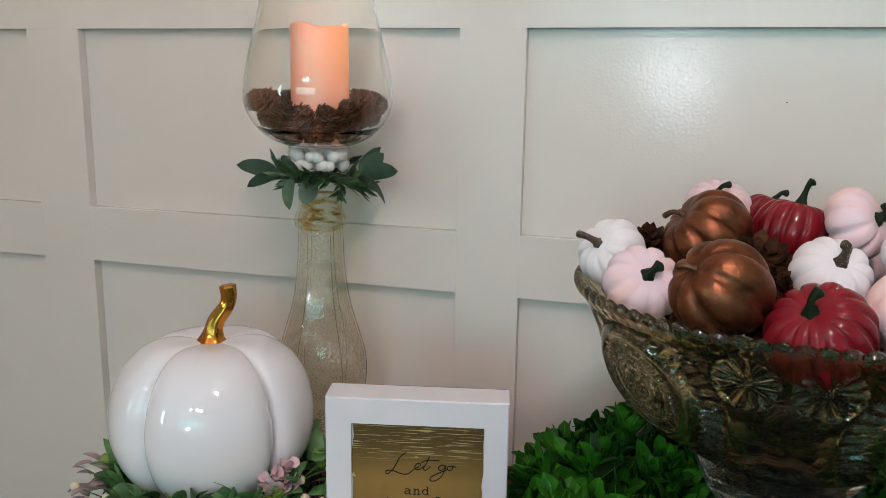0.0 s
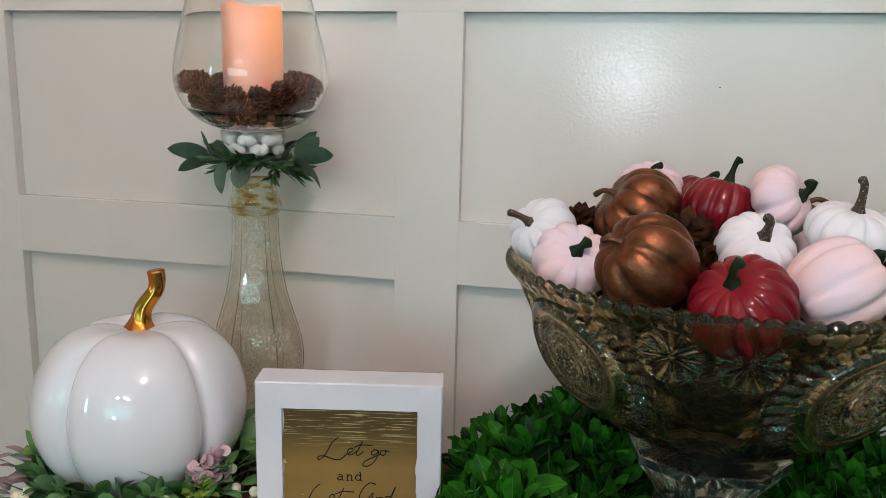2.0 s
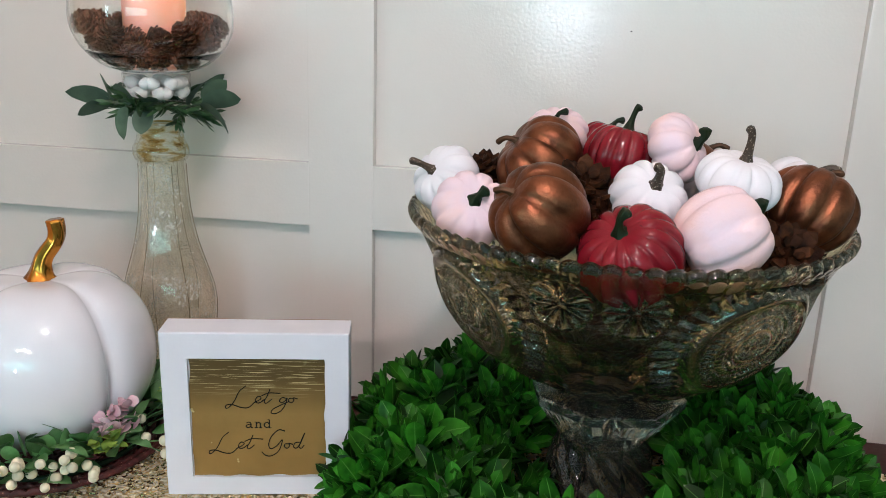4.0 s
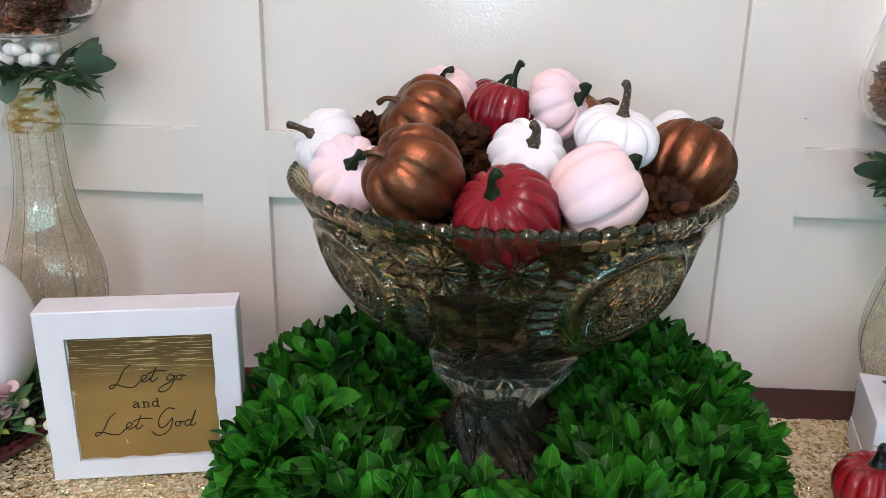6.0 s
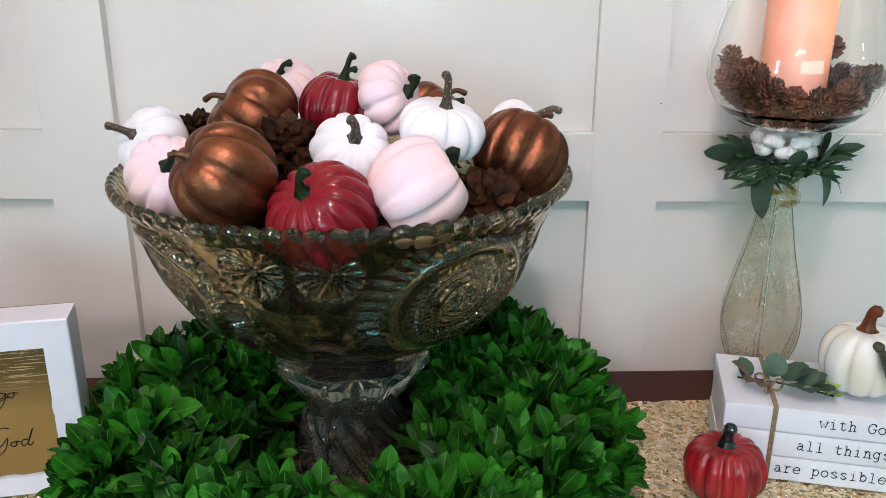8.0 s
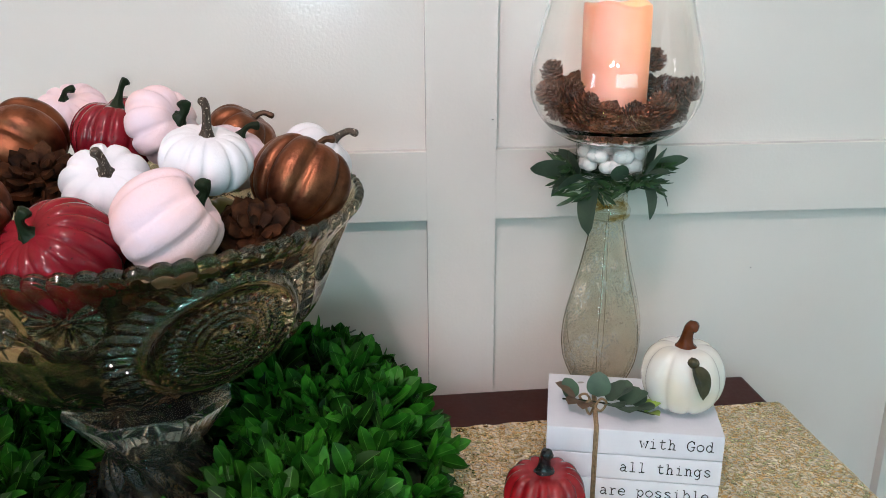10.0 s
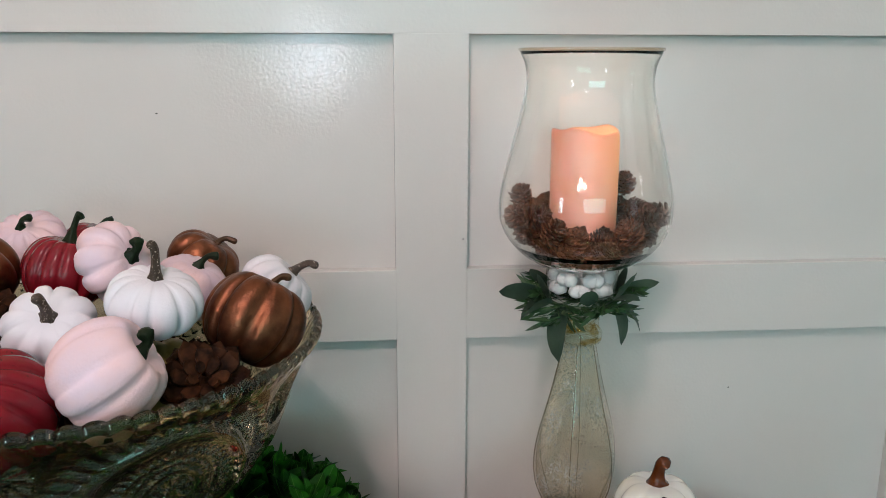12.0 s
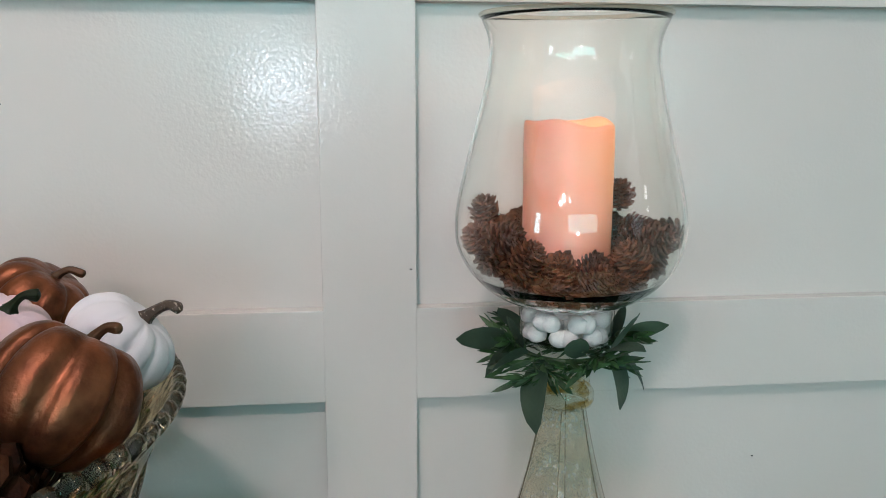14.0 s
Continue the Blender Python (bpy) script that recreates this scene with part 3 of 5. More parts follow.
slab("floor", X0, Y0, -0.05, X1, BACK, -0.001, FLOOR, "unseen floor under the table, grey against warm bounced light", "floor")
slab("ceiling", X0, Y0, 2.5, X1, BACK + 0.12, 2.6, CEIL, "unseen ceiling, pale green to tint bounced light", "ceiling")
# Unseen wall added to keep cool window light off the left panels.
slab("light_block_wall", -1.42, -0.38, 0.0, -1.32, FRONT - 0.007, 2.5, UPPER, "unseen tan wall added beside the panelled wall to block window light", "wall")
slab("wall_east", X1, Y0, 0.0, X1 + 0.1, BACK, 2.5, ROOM, "unseen wall, sage to tint bounced light", "wall")
slab("wall_south", X0, Y0 - 0.1, 0.0, X1, Y0, 2.5, ROOM, "unseen wall behind the camera, sage to tint bounced light", "wall")
west = bmesh.new()
for b in ((X0 - 0.1, Y0, 0, X0, -2.65, 2.5), (X0 - 0.1, -1.45, 0, X0, BACK, 2.5), (X0 - 0.1, -2.65, 0, X0, -1.45, 0.9), (X0 - 0.1, -2.65, 2.1, X0, -1.45, 2.5)):
    box_bm(*b, bm=west)
tagged(part("wall_west", west, ROOM, None, "", False), "unseen wall with a window opening, sage to tint bounced light", "wall", "", "structure")

# ---- table ----
table = thing("sideboard_table", pose(0.782, 0.999, 0, 0, 0, 1.9), "dark mahogany side table standing against the wainscot", "table")
part("tabletop", box_bm(-1.385, -0.56, TOP - 0.032, 0, 0, TOP - 0.0005, 0.004), WOOD, table)
part("apron", box_bm(-1.34, -0.52, TOP - 0.13, -0.05, -0.04, TOP - 0.033, 0.003), WOOD, table)
for lx in (-1.33, -0.11):
    for ly in (-0.51, -0.11):
        part("leg", box_bm(lx, ly, 0, lx + 0.06, ly + 0.06, TOP - 0.131, 0.006), WOOD, table)


def runner_bm():
    """A cloth strip that lies on the table and hangs over its end, with small creases and a frayed back edge."""
    bm = bmesh.new()
    nx, ny = 220, 46
    rows = []
    for i in range(nx + 1):
        s = -1.375 + 1.555 * i / nx
        col = []
        for j in range(ny + 1):
            v = -0.44 + 0.355 * j / ny
            if j in (0, ny):
                v += 0.004 * noise.noise(Vector((s * 40, j, 0)))
            w = 0.0022 + 0.0016 * noise.noise(Vector((s * 26, v * 26, 3))) + 0.001 * noise.noise(Vector((s * 90, v * 90, 1)))
            w = max(0.0008, w)
            if s < 0:
                x, z = s, w
            else:
                t = min(1, s / 0.02)
                x, z = 0.013 * math.sin(t * math.pi / 2) + w, 0.003 - 0.013 * (1 - math.cos(t * math.pi / 2)) - max(0, s - 0.02)
            col.append(bm.verts.new((x, v + 0.030 * (s + 0.4), z)))
        rows.append(col)
    for a, b in zip(rows, rows[1:]):
        for j in range(ny):
            bm.faces.new((a[j], b[j], b[j + 1], a[j + 1]))
    return bm


runner = thing("table_runner", pose(0.785, 0.999, TOP + 0.0005, 0, 0, 1.9), "cream and gold glittering net table runner on the dark table", "table runner")
part("cloth", runner_bm(), RUNNER, runner)
hem = [(-1.375 + 0.011 * i, -0.0865 + 0.030 * (-0.975 + 0.011 * i) + 0.0012 * math.sin(i * 1.7), 0.0022 + 0.0008 * math.sin(i * 2.3)) for i in range(125)]
part("hem", tube(hem, [0.0013] * 125, 6), RUNNER, runner, "gold thread hem")

# ---- punch bowl ----
BX, BY = 0.1314, 0.7674


def bump_at(x, middle, half):
    """1 at the middle, falling to 0 at half away."""
    return max(0.0, 1 - ((x - middle) / half) ** 2)


def bowl_pattern(z, a):
    """Pressed pattern of the bowl's outside: four oval medallions ringed by teeth, pairs of starbursts and leaf spears between them."""
    q = (a - radians(-52)) / (math.pi / 2)
    off = (q - math.floor(q + 0.5)) * (math.pi / 2)           # angle from the nearest medallion's middle
    u, w = off * 0.160, z - 0.988 + 0.10 * abs(off) * 0.16
    rho, ang = math.hypot(u / 0.060, w / 0.048), math.atan2(w / 0.048, u / 0.060)
    if z > 1.044:
        return 0.0
    if rho < 0.24:
        return -0.0042 * abs(math.sin(ang * 5)) * min(1, rho * 8)
    if rho < 0.60:
        return -0.0026 * abs(math.sin((rho - 0.24) * 26.2)) - 0.0012 * abs(math.sin(ang * 18)) * (rho > 0.42)
    if rho < 0.80:
        return 0.0012 - 0.0042 * abs(math.sin(ang * 22)) * bump_at(rho, 0.70, 0.10)
    if rho < 1.06:
        return 0.0062 * bump_at(rho, 0.93, 0.13)
    star_u, star_w = abs(u) - 0.100, z - 1.022
    rs = math.hypot(star_u, star_w)
    if rs < 0.0225:
        return -0.0070 * abs(math.sin(math.atan2(star_w, star_u) * 6)) ** 0.8 * min(1, rs * 260, (0.0225 - rs) * 400 + 0.25)
    if rho < 1.48:
        saw = abs(((ang * 21 / math.pi) % 1) * 2 - 1)
        return -0.0068 * saw * min(1, (rho - 1.06) * 14, (1.48 - rho) * 9)
    if z < 1.005:
        fan = math.atan2(z - 0.865, abs(u) - 0.1257)           # spears rising from the foot between the medallions
        return -0.0058 * abs(math.sin(fan * 8 + 0.3)) * min(1, (1.005 - z) * 60, max(0, z - 0.897) * 60)
    return 0.0


def bowl_bm():
    outer = smooth_profile([(0.028, 0.889), (0.046, 0.8945), (0.0625, 0.900), (0.087, 0.912), (0.113, 0.928), (0.1365, 0.948), (0.1535, 0.970), (0.163, 0.992), (0.1695, 1.014), (0.179, 1.035), (0.1872, 1.050)], 190)
    inner = smooth_profile([(0.1812, 1.052), (0.172, 1.035), (0.1618, 1.014), (0.155, 0.992), (0.145, 0.972), (0.1275, 0.952), (0.1045, 0.934), (0.079, 0.919), (0.054, 0.908), (0.024, 0.901)], 40)
    rim = [(0.1902, 1.0525), (0.1908, 1.0560), (0.1894, 1.0595), (0.1860, 1.0606), (0.1832, 1.0580)]
    n_out, n_rim = len(outer), len(rim)
    verts, faces = [], []
    seg = 960
    for k, (r, z) in enumerate(outer + rim + inner):
        for i in range(seg):
            a = 2 * math.pi * i / seg
            bead = abs(math.sin(a * 41)) ** 0.8
            rr, zz = r, z
            if k < n_out:
                rr += 0.6 * bowl_pattern(z, a) if z > 0.9 else 0
                if z > 1.043:
                    rr += 0.0020 * bead * (z - 1.043) / 0.007
            elif k < n_out + n_rim:
                rr += 0.0024 * bead
                zz += 0.0036 * bead - 0.0018
            verts.append((rr * math.cos(a), rr * math.sin(a), zz - 0.889))
    rows = len(verts) // seg
    for k in range(rows - 1):
        for i in range(seg):
            j = (i + 1) % seg
            faces.append((k * seg + i, k * seg + j, (k + 1) * seg + j, (k + 1) * seg + i))
    faces.append(tuple(reversed(range(seg))))
    faces.append(tuple(range((rows - 1) * seg, rows * seg)))
    me = bpy.data.meshes.new("bowl")
    me.from_pydata(verts, [], faces)
    me.polygons.foreach_set("use_smooth", [True] * len(faces))
    me.materials.append(GREY_GLASS)
    return me


def stand_bm():
    """Pedestal: an eight-sided collar over a waist and a flared, swirl-cut foot. Hollow below."""
    prof = smooth_profile([(0.060, 0.0), (0.061, 0.008), (0.057, 0.020), (0.0515, 0.040), (0.0465, 0.060), (0.0425, 0.078), (0.0415, 0.087)], 60)
    col = [(0.0425, 0.0885), (0.0475, 0.0935), (0.0700, 0.1240), (0.0712, 0.1265), (0.0716, 0.1340), (0.0705, 0.1355), (0.060, 0.1358), (0.02, 0.1358)]
    under = [(0.004, 0.116), (0.024, 0.108), (0.032, 0.060), (0.047, 0.010), (0.051, 0.0005)]
    bm = bmesh.new()
    seg = 224
    rings = []
    for k, (r, z) in enumerate(prof + col + under):
        ring = []
        for i in range(seg):
            a = 2 * math.pi * i / seg
            rr = r
            if k < len(prof):
                fade = min(1, z * 60, (0.089 - z) * 50)
                panel = abs(((a * 4 / math.pi) % 1) * 2 - 1)                     # swirls, with a hobnail wedge between two of them
                swirl = abs(math.sin(a * 7 + z * 115))
                nail = abs(math.sin(a * 40)) * abs(math.sin(z * 420))
                rr += (0.0085 * (swirl - 0.5) if panel > 0.28 * (1 - z / 0.09) else 0.0030 * nail) * fade
            elif k < len(prof) + 6:
                f = (a + 0.2) % (math.pi / 4) - math.pi / 8
                rr = r * (0.955 / math.cos(f))
                if k == len(prof) + 2:
                    rr -= 0.0012 * abs(math.sin(a * 24))
            ring.append(bm.verts.new((rr * math.cos(a), rr * math.sin(a), z)))
        rings.append(ring)
    for a, b in list(zip(rings, rings[1:])) + [(rings[-1], rings[0])]:
        for i in range(seg):
            j = (i + 1) % seg
            bm.faces.new((a[i], a[j], b[j], b[i]))
    return bm


punch = thing("punch_bowl", pose(BX, BY, TOP + 0.003), "smoke grey pressed glass punch bowl heaped with painted pumpkins", "punch bowl")
part("bowl", bowl_bm(), GREY_GLASS, punch, "smoke grey glass bowl with beaded rim and cut medallions", True, pose(0, 0, 0.1363)).data.set_sharp_from_angle(angle=radians(22))
part("stand", stand_bm(), STAND_GLASS, punch, "grey glass pedestal with a faceted collar").data.set_sharp_from_angle(angle=radians(20))

# ---- pumpkins in the bowl ----
HEAP = "painted pumpkins heaped in the bowl"
L_W, L_P = "matt white painted mini pumpkin with a brown glitter stem", "matt blush pink painted mini pumpkin with a dark green stem"
L_O = "dull olive gold mini pumpkin half hidden under the others"
L_C, L_R = "metallic copper painted mini pumpkin with a bronze stem", "dark red speckled mini pumpkin with a green stem"
BOWL_PUMPKINS = (
    # centre, R, half height, axis, body, stem, label, ribs, groove, stem shape, bend, spin
    ((-0.0290, 0.7596, 1.0790), 0.0330, 0.0250, (-0.55, -0.65, 0.52), WHITE, BROWN_STEM, L_W, 9, 0.17, (0.021, 0.0030, 0.008), (-1, 0, 0.25), 0.3),
    ((0.0028, 0.6959, 1.0675), 0.0338, 0.0263, (0.28, -0.77, 0.58), PINK, GREEN_STEM, L_P, 10, 0.12, (0.011, 0.0034, 0.008), (0.6, 0, 0.5), 0.2),
    ((0.0627, 0.6324, 1.0827), 0.0380, 0.0365, (-0.70, -0.42, 0.58), COPPER, COPPER_STEM, L_C, 7, 0.20, (0.010, 0.0024, 0.009), (-1, 0, 0.2), 0.1),
    ((0.0531, 0.7730, 1.0992), 0.0420, 0.0350, (-0.74, -0.22, 0.62), COPPER, COPPER_STEM, L_C, 8, 0.18, (0.013, 0.0024, 0.012), (-1, 0, -0.1), 0.5),
    ((0.0640, 0.8674, 1.1120), 0.0335, 0.0215, (-0.05, -0.53, 0.85), PINK, GREEN_STEM, L_P, 12, 0.16, (0.013, 0.0024, 0.011), (1, 0, 0), 0.0),
    ((0.1249, 0.7808, 1.1060), 0.0322, 0.0300, (0.22, 0.12, 0.97), RED, GREEN_STEM, L_R, 13, 0.12, (0.024, 0.0026, 0.004), (0.3, 0, 0.2), 0.4),
    ((0.1140, 0.8850, 1.1010), 0.0290, 0.0240, (0.30, 0.10, 0.95), RED, GREEN_STEM, L_R, 12, 0.10, (0.012, 0.0024, 0.008), (0.8, 0, 0), 0.1),
    ((0.1452, 0.6890, 1.0887), 0.0316, 0.0225, (0.22, -0.68, 0.70), WHITE, BROWN_STEM, L_W, 10, 0.13, (0.022, 0.0034, 0.006), (-0.8, 0, 0.5), 0.1),
    ((0.1712, 0.7564, 1.1187), 0.0318, 0.0218, (0.82, -0.42, 0.40), PINK, GREEN_STEM, L_P, 9, 0.18, (0.012, 0.0036, 0.008), (0.2, 0, 1), 0.4),
    ((0.2131, 0.6981, 1.1037), 0.0340, 0.0232, (0.18, -0.20, 0.96), WHITE, BROWN_STEM, L_W, 11, 0.14, (0.027, 0.0030, 0.005), (-0.3, 0, 0.2), 0.2),
    ((0.1315, 0.6225, 1.0570), 0.0395, 0.0370, (-0.34, -0.58, 0.74), RED, GREEN_STEM, L_R, 14, 0.12, (0.017, 0.0030, 0.010), (0.6, 0, 0.7), 0.0),
    ((0.1968, 0.6400, 1.0735), 0.0358, 0.0372, (0.83, 0.14, 0.51), PINK, GREEN_STEM, L_P, 8, 0.10, (0.014, 0.0036, 0.010), (0.5, 0, 1), 0.3),
    ((0.2770, 0.7305, 1.0787), 0.0380, 0.0362, (0.44, 0.36, 0.80), COPPER, COPPER_STEM, L_C, 8, 0.16, (0.012, 0.0026, 0.009), (1, 0, 0.3), 0.2),
    ((0.2851, 0.8060, 1.0813), 0.0326, 0.0240, (0.72, 0.10, 0.69), WHITE, BROWN_STEM, L_W, 10, 0.15, (0.020, 0.0030, 0.010), (0.8, 0, 0.5), 0.0),
    ((0.2076, 0.9000, 1.0830), 0.0345, 0.0270, (0.58, 0.05, 0.80), COPPER, COPPER_STEM, L_C, 8, 0.14, (0.013, 0.0026, 0.013), (1, 0, -0.1), 0.0),
    ((0.2080, 0.8330, 1.0765), 0.0330, 0.0270, (0.42, -0.12, 0.89), PINK, GREEN_STEM, L_P, 9, 0.12, (0.016, 0.0026, 0.011), (0.6, 0, 0.5), 0.0),
    ((0.2180, 0.7000, 1.0460), 0.0300, 0.0240, (0.30, -0.50, 0.80), OLIVE, COPPER_STEM, L_O, 8, 0.14, (0.013, 0.0026, 0.004), (1, 0, 0), 0.0),
)
for i, (c, R, h, ax, mat, st, lab, ribs, gr, stem, bend, spin) in enumerate(BOWL_PUMPKINS):
    pumpkin("mini_pumpkin", c, R, h, ax, mat, st, lab, ribs, gr, 0.0150 if R < 0.036 and h > 0.037 else None, i + 3, stem, bend, spin, "pumpkin", HEAP, power=2.0)

# ---- cones ----
BIG = [cone_pieces(0.042, 0.031, 40, sd, 0.50, 0.27) for sd in (1, 2)]
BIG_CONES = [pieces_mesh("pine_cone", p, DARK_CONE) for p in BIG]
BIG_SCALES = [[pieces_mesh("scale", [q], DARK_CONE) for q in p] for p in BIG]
SMALL_CONES = [pieces_mesh("pine_cone", cone_pieces(0.029, 0.0128, 54, sd, 0.55, 0.26), CONE) for sd in (3, 4, 5)]


def lay_cone(me, at, axis, spin, scale, label, group):
    ob = part("pine_cone", me, None, None, "", False, towards(axis, at, spin) @ Matrix.Scale(scale, 4))
    return tagged(ob, label, "pine cone", group)


for at, ax, sc in (((0.003, 0.790, 1.070), (-0.2, -0.3, 0.9), 0.75), ((0.092, 0.712, 1.072), (0.1, -0.5, 0.85), 0.95), ((0.108, 0.700, 1.060), (0.6, -0.6, 0.5), 0.8),
                   ((0.246, 0.690, 1.036), (0.15, -0.72, 0.68), 0.98), ((0.170, 0.660, 1.020), (0.2, -0.8, 0.3), 0.9)):
    cone = thing("pine_cone", towards(ax, at, at[1] * 40) @ Matrix.Scale(sc, 4), "dark brown open pine cone among the pumpkins in the bowl", "pine cone", "pine cones in the bowl")
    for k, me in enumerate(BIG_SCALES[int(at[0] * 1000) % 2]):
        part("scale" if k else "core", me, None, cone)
rnd = random.Random(12)
for k in range(48):
    a, lay = k * 2.4, k // 16
    r = (0.034, 0.074, 0.112)[lay] + rnd.uniform(-0.014, 0.004)
    z = (0.914, 0.946, 0.988)[lay] + rnd.uniform(0, 0.01)
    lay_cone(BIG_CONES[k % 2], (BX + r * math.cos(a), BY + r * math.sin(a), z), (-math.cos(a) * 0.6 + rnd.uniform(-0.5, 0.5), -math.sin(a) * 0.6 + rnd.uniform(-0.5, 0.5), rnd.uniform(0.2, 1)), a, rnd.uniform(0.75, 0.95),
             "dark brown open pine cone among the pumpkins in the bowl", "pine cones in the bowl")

# ---- boxwood wreath ----
wreath = thing("boxwood_wreath", pose(BX, BY, TOP + 0.002), "thick glossy green boxwood wreath round the bowl's foot", "wreath")


def ring_bm(R, r, flat, n=72, k=14):
    bm = bmesh.new()
    rows = [[bm.verts.new(((R + r * math.cos(b)) * math.cos(a), (R + r * math.cos(b)) * math.sin(a), r * flat * (1 + math.sin(b))))
             for b in [2 * math.pi * j / k for j in range(k)]] for a in [2 * math.pi * i / n for i in range(n)]]
    for i in range(n):
        for j in range(k):
            bm.faces.new((rows[i][j], rows[(i + 1) % n][j], rows[(i + 1) % n][(j + 1) % k], rows[i][(j + 1) % k]))
    return bm


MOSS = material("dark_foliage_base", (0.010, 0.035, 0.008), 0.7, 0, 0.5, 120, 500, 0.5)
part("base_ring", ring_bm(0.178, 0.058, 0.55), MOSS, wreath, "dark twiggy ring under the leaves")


BOX_LEAVES = [leaf_bm(0.0315, wd, 0.30, cu, None, None, 0.62, 8, 0.05, 1.15) for wd, cu in ((0.0146, 0.2), (0.0160, 0.45), (0.0138, -0.35), (0.0152, -0.1))]
BOX_LEAVES = [mesh_of(b, "leaf", BOX_LEAF, True, BOX_RIB) for b in BOX_LEAVES]
SHAPES = [(np.array([v.co for v in me.vertices]), [tuple(p.vertices) for p in me.polygons], [p.material_index for p in me.polygons]) for me in BOX_LEAVES]
rnd = random.Random(5)
singles, verts, faces, slots = 0, [], [], []
for k in range(560):
    a = rnd.uniform(0, 2 * math.pi)
    b = radians(-40 + 200 * (k % 20 + rnd.random()) / 20)          # from the outer foot over the crown to the inner side
    if math.sin(a) < -0.72 and b > 1.7:
        b -= 1.3
    lump = 1 + 0.18 * noise.noise(Vector((math.cos(a) * 3.2, math.sin(a) * 3.2, b)))
    low = 0.64 + 0.16 * math.sin(a)                                  # the near side lies flatter
    R = 0.172 + (0.052 if b < 1.6 else 0.072) * lump * math.cos(b)
    z = 0.034 + 0.062 * low * lump * max(math.sin(b), -0.6) * (1.0 if b < 1.7 else 0.72 + 0.10 * math.sin(a))
    n = Vector((math.cos(b) * math.cos(a), math.cos(b) * math.sin(a), math.sin(b) * 0.9 + 0.45)).normalized()
    n = (n + Vector((rnd.uniform(-0.4, 0.4), rnd.uniform(-0.4, 0.4), rnd.uniform(-0.2, 0.35)))).normalized()
    base = towards(n, (R * math.cos(a), R * math.sin(a), max(z, 0.010)), rnd.uniform(0, 6.3)) @ Matrix.Scale(rnd.uniform(1.0, 1.38), 4)
    near = math.sin(a) < 0.1 and 0.1 < b < 1.9 and singles < 300
    turn0 = rnd.uniform(0, 6)
    for lvl, (lz, tilt, ln) in enumerate(((-0.004, 0.25, 1.0), (0.005, 0.5, 1.08), (0.014, 0.75, 1.0), (0.021, 1.1, 0.8), (0.025, 1.35, 0.5))):
        for q in range(2):
            an = turn0 + lvl * 1.45 + q * math.pi + rnd.uniform(-0.3, 0.3)
            m = base @ Matrix.Translation((0, 0, lz)) @ Matrix.Rotation(an, 4, "Z") @ Matrix.Rotation(-(tilt + rnd.uniform(-0.25, 0.2)), 4, "Y") @ Matrix.Rotation(rnd.uniform(-0.5, 0.5), 4, "X") @ Matrix.Scale(ln * rnd.uniform(0.85, 1.15), 4)
            sh = rnd.randrange(4)
            if near:
                part("leaf", BOX_LEAVES[sh], None, wreath, "", True, m)
                singles += 1
                continue
            co, fs, sl = SHAPES[sh]
            mat4 = np.array(m)
            o = len(verts)
            verts.extend((co @ mat4[:3, :3].T + mat4[:3, 3]).tolist())
            faces.extend(tuple(o + i for i in f) for f in fs)
            slots.extend(sl)
leaves_me = bpy.data.meshes.new("foliage")
leaves_me.from_pydata(verts, [], faces)
leaves_me.materials.append(BOX_LEAF)
leaves_me.materials.append(BOX_RIB)
leaves_me.polygons.foreach_set("material_index", slots)
leaves_me.polygons.foreach_set("use_smooth", [True] * len(faces))
tagged(part("foliage", leaves_me, None, wreath), "dense small oval boxwood leaves", "", "", "stuff")

# ---- candlesticks ----


def fluted(n, depth):
    """A rounded n-sided section: flat sides with soft corners."""
    def f(r, z, a):
        side = math.cos(math.pi / n) / math.cos(a % (2 * math.pi / n) - math.pi / n)
        return r * (1 - depth + depth * side), z
    return f


def hurricane_bm():
    """Open glass shade, 3 mm thick, its base at z = 0."""
    out = smooth_profile([(0.002, 0.0), (0.034, 0.0), (0.058, 0.008), (0.0768, 0.025), (0.0868, 0.043), (0.0892, 0.060), (0.0876, 0.079), (0.0838, 0.098), (0.0780, 0.122),
                          (0.0720, 0.146), (0.0670, 0.168), (0.0638, 0.188), (0.0650, 0.204), (0.0705, 0.218)], 60)
    rim = [(0.0700, 0.2182)]
    inn = [(max(0.002, r - 0.0022 + 0.0016 * max(0.0, (z - 0.195) / 0.023)), z + (0.0022 if z < 0.02 else 0.0)) for r, z in reversed(out[1:-1])]
    return lathe(out + rim + inn, 72)


def candle_bm():
    """Pillar with a hollowed, wavy-edged top."""
    def wavy(r, z, a):
        return r * (1 + 0.006 * math.sin(3 * a + z * 40)), z + (0.0026 * math.sin(2 * a + 0.6) + 0.0012 * math.sin(5 * a) if z > 0.1225 else 0)
    prof = [(0.001, 0), (0.0335, 0), (0.0345, 0.002)] + [(0.0345, 0.01 + 0.0120 * i) for i in range(11)] + [(0.0345, 0.133), (0.0338, 0.1365), (0.0320, 0.1370), (0.0300, 0.1340), (0.0285, 0.125), (0.001, 0.123)]
    return lathe(prof, 56, wavy)


SAGE_LEAF = [mesh_of(leaf_bm(ln, wd, 0.22, cu, None, None, 0.55, 8), "leaf", SAGE) for ln, wd, cu in ((0.036, 0.0165, 0.25), (0.028, 0.019, -0.15), (0.036, 0.018, 0.4))]


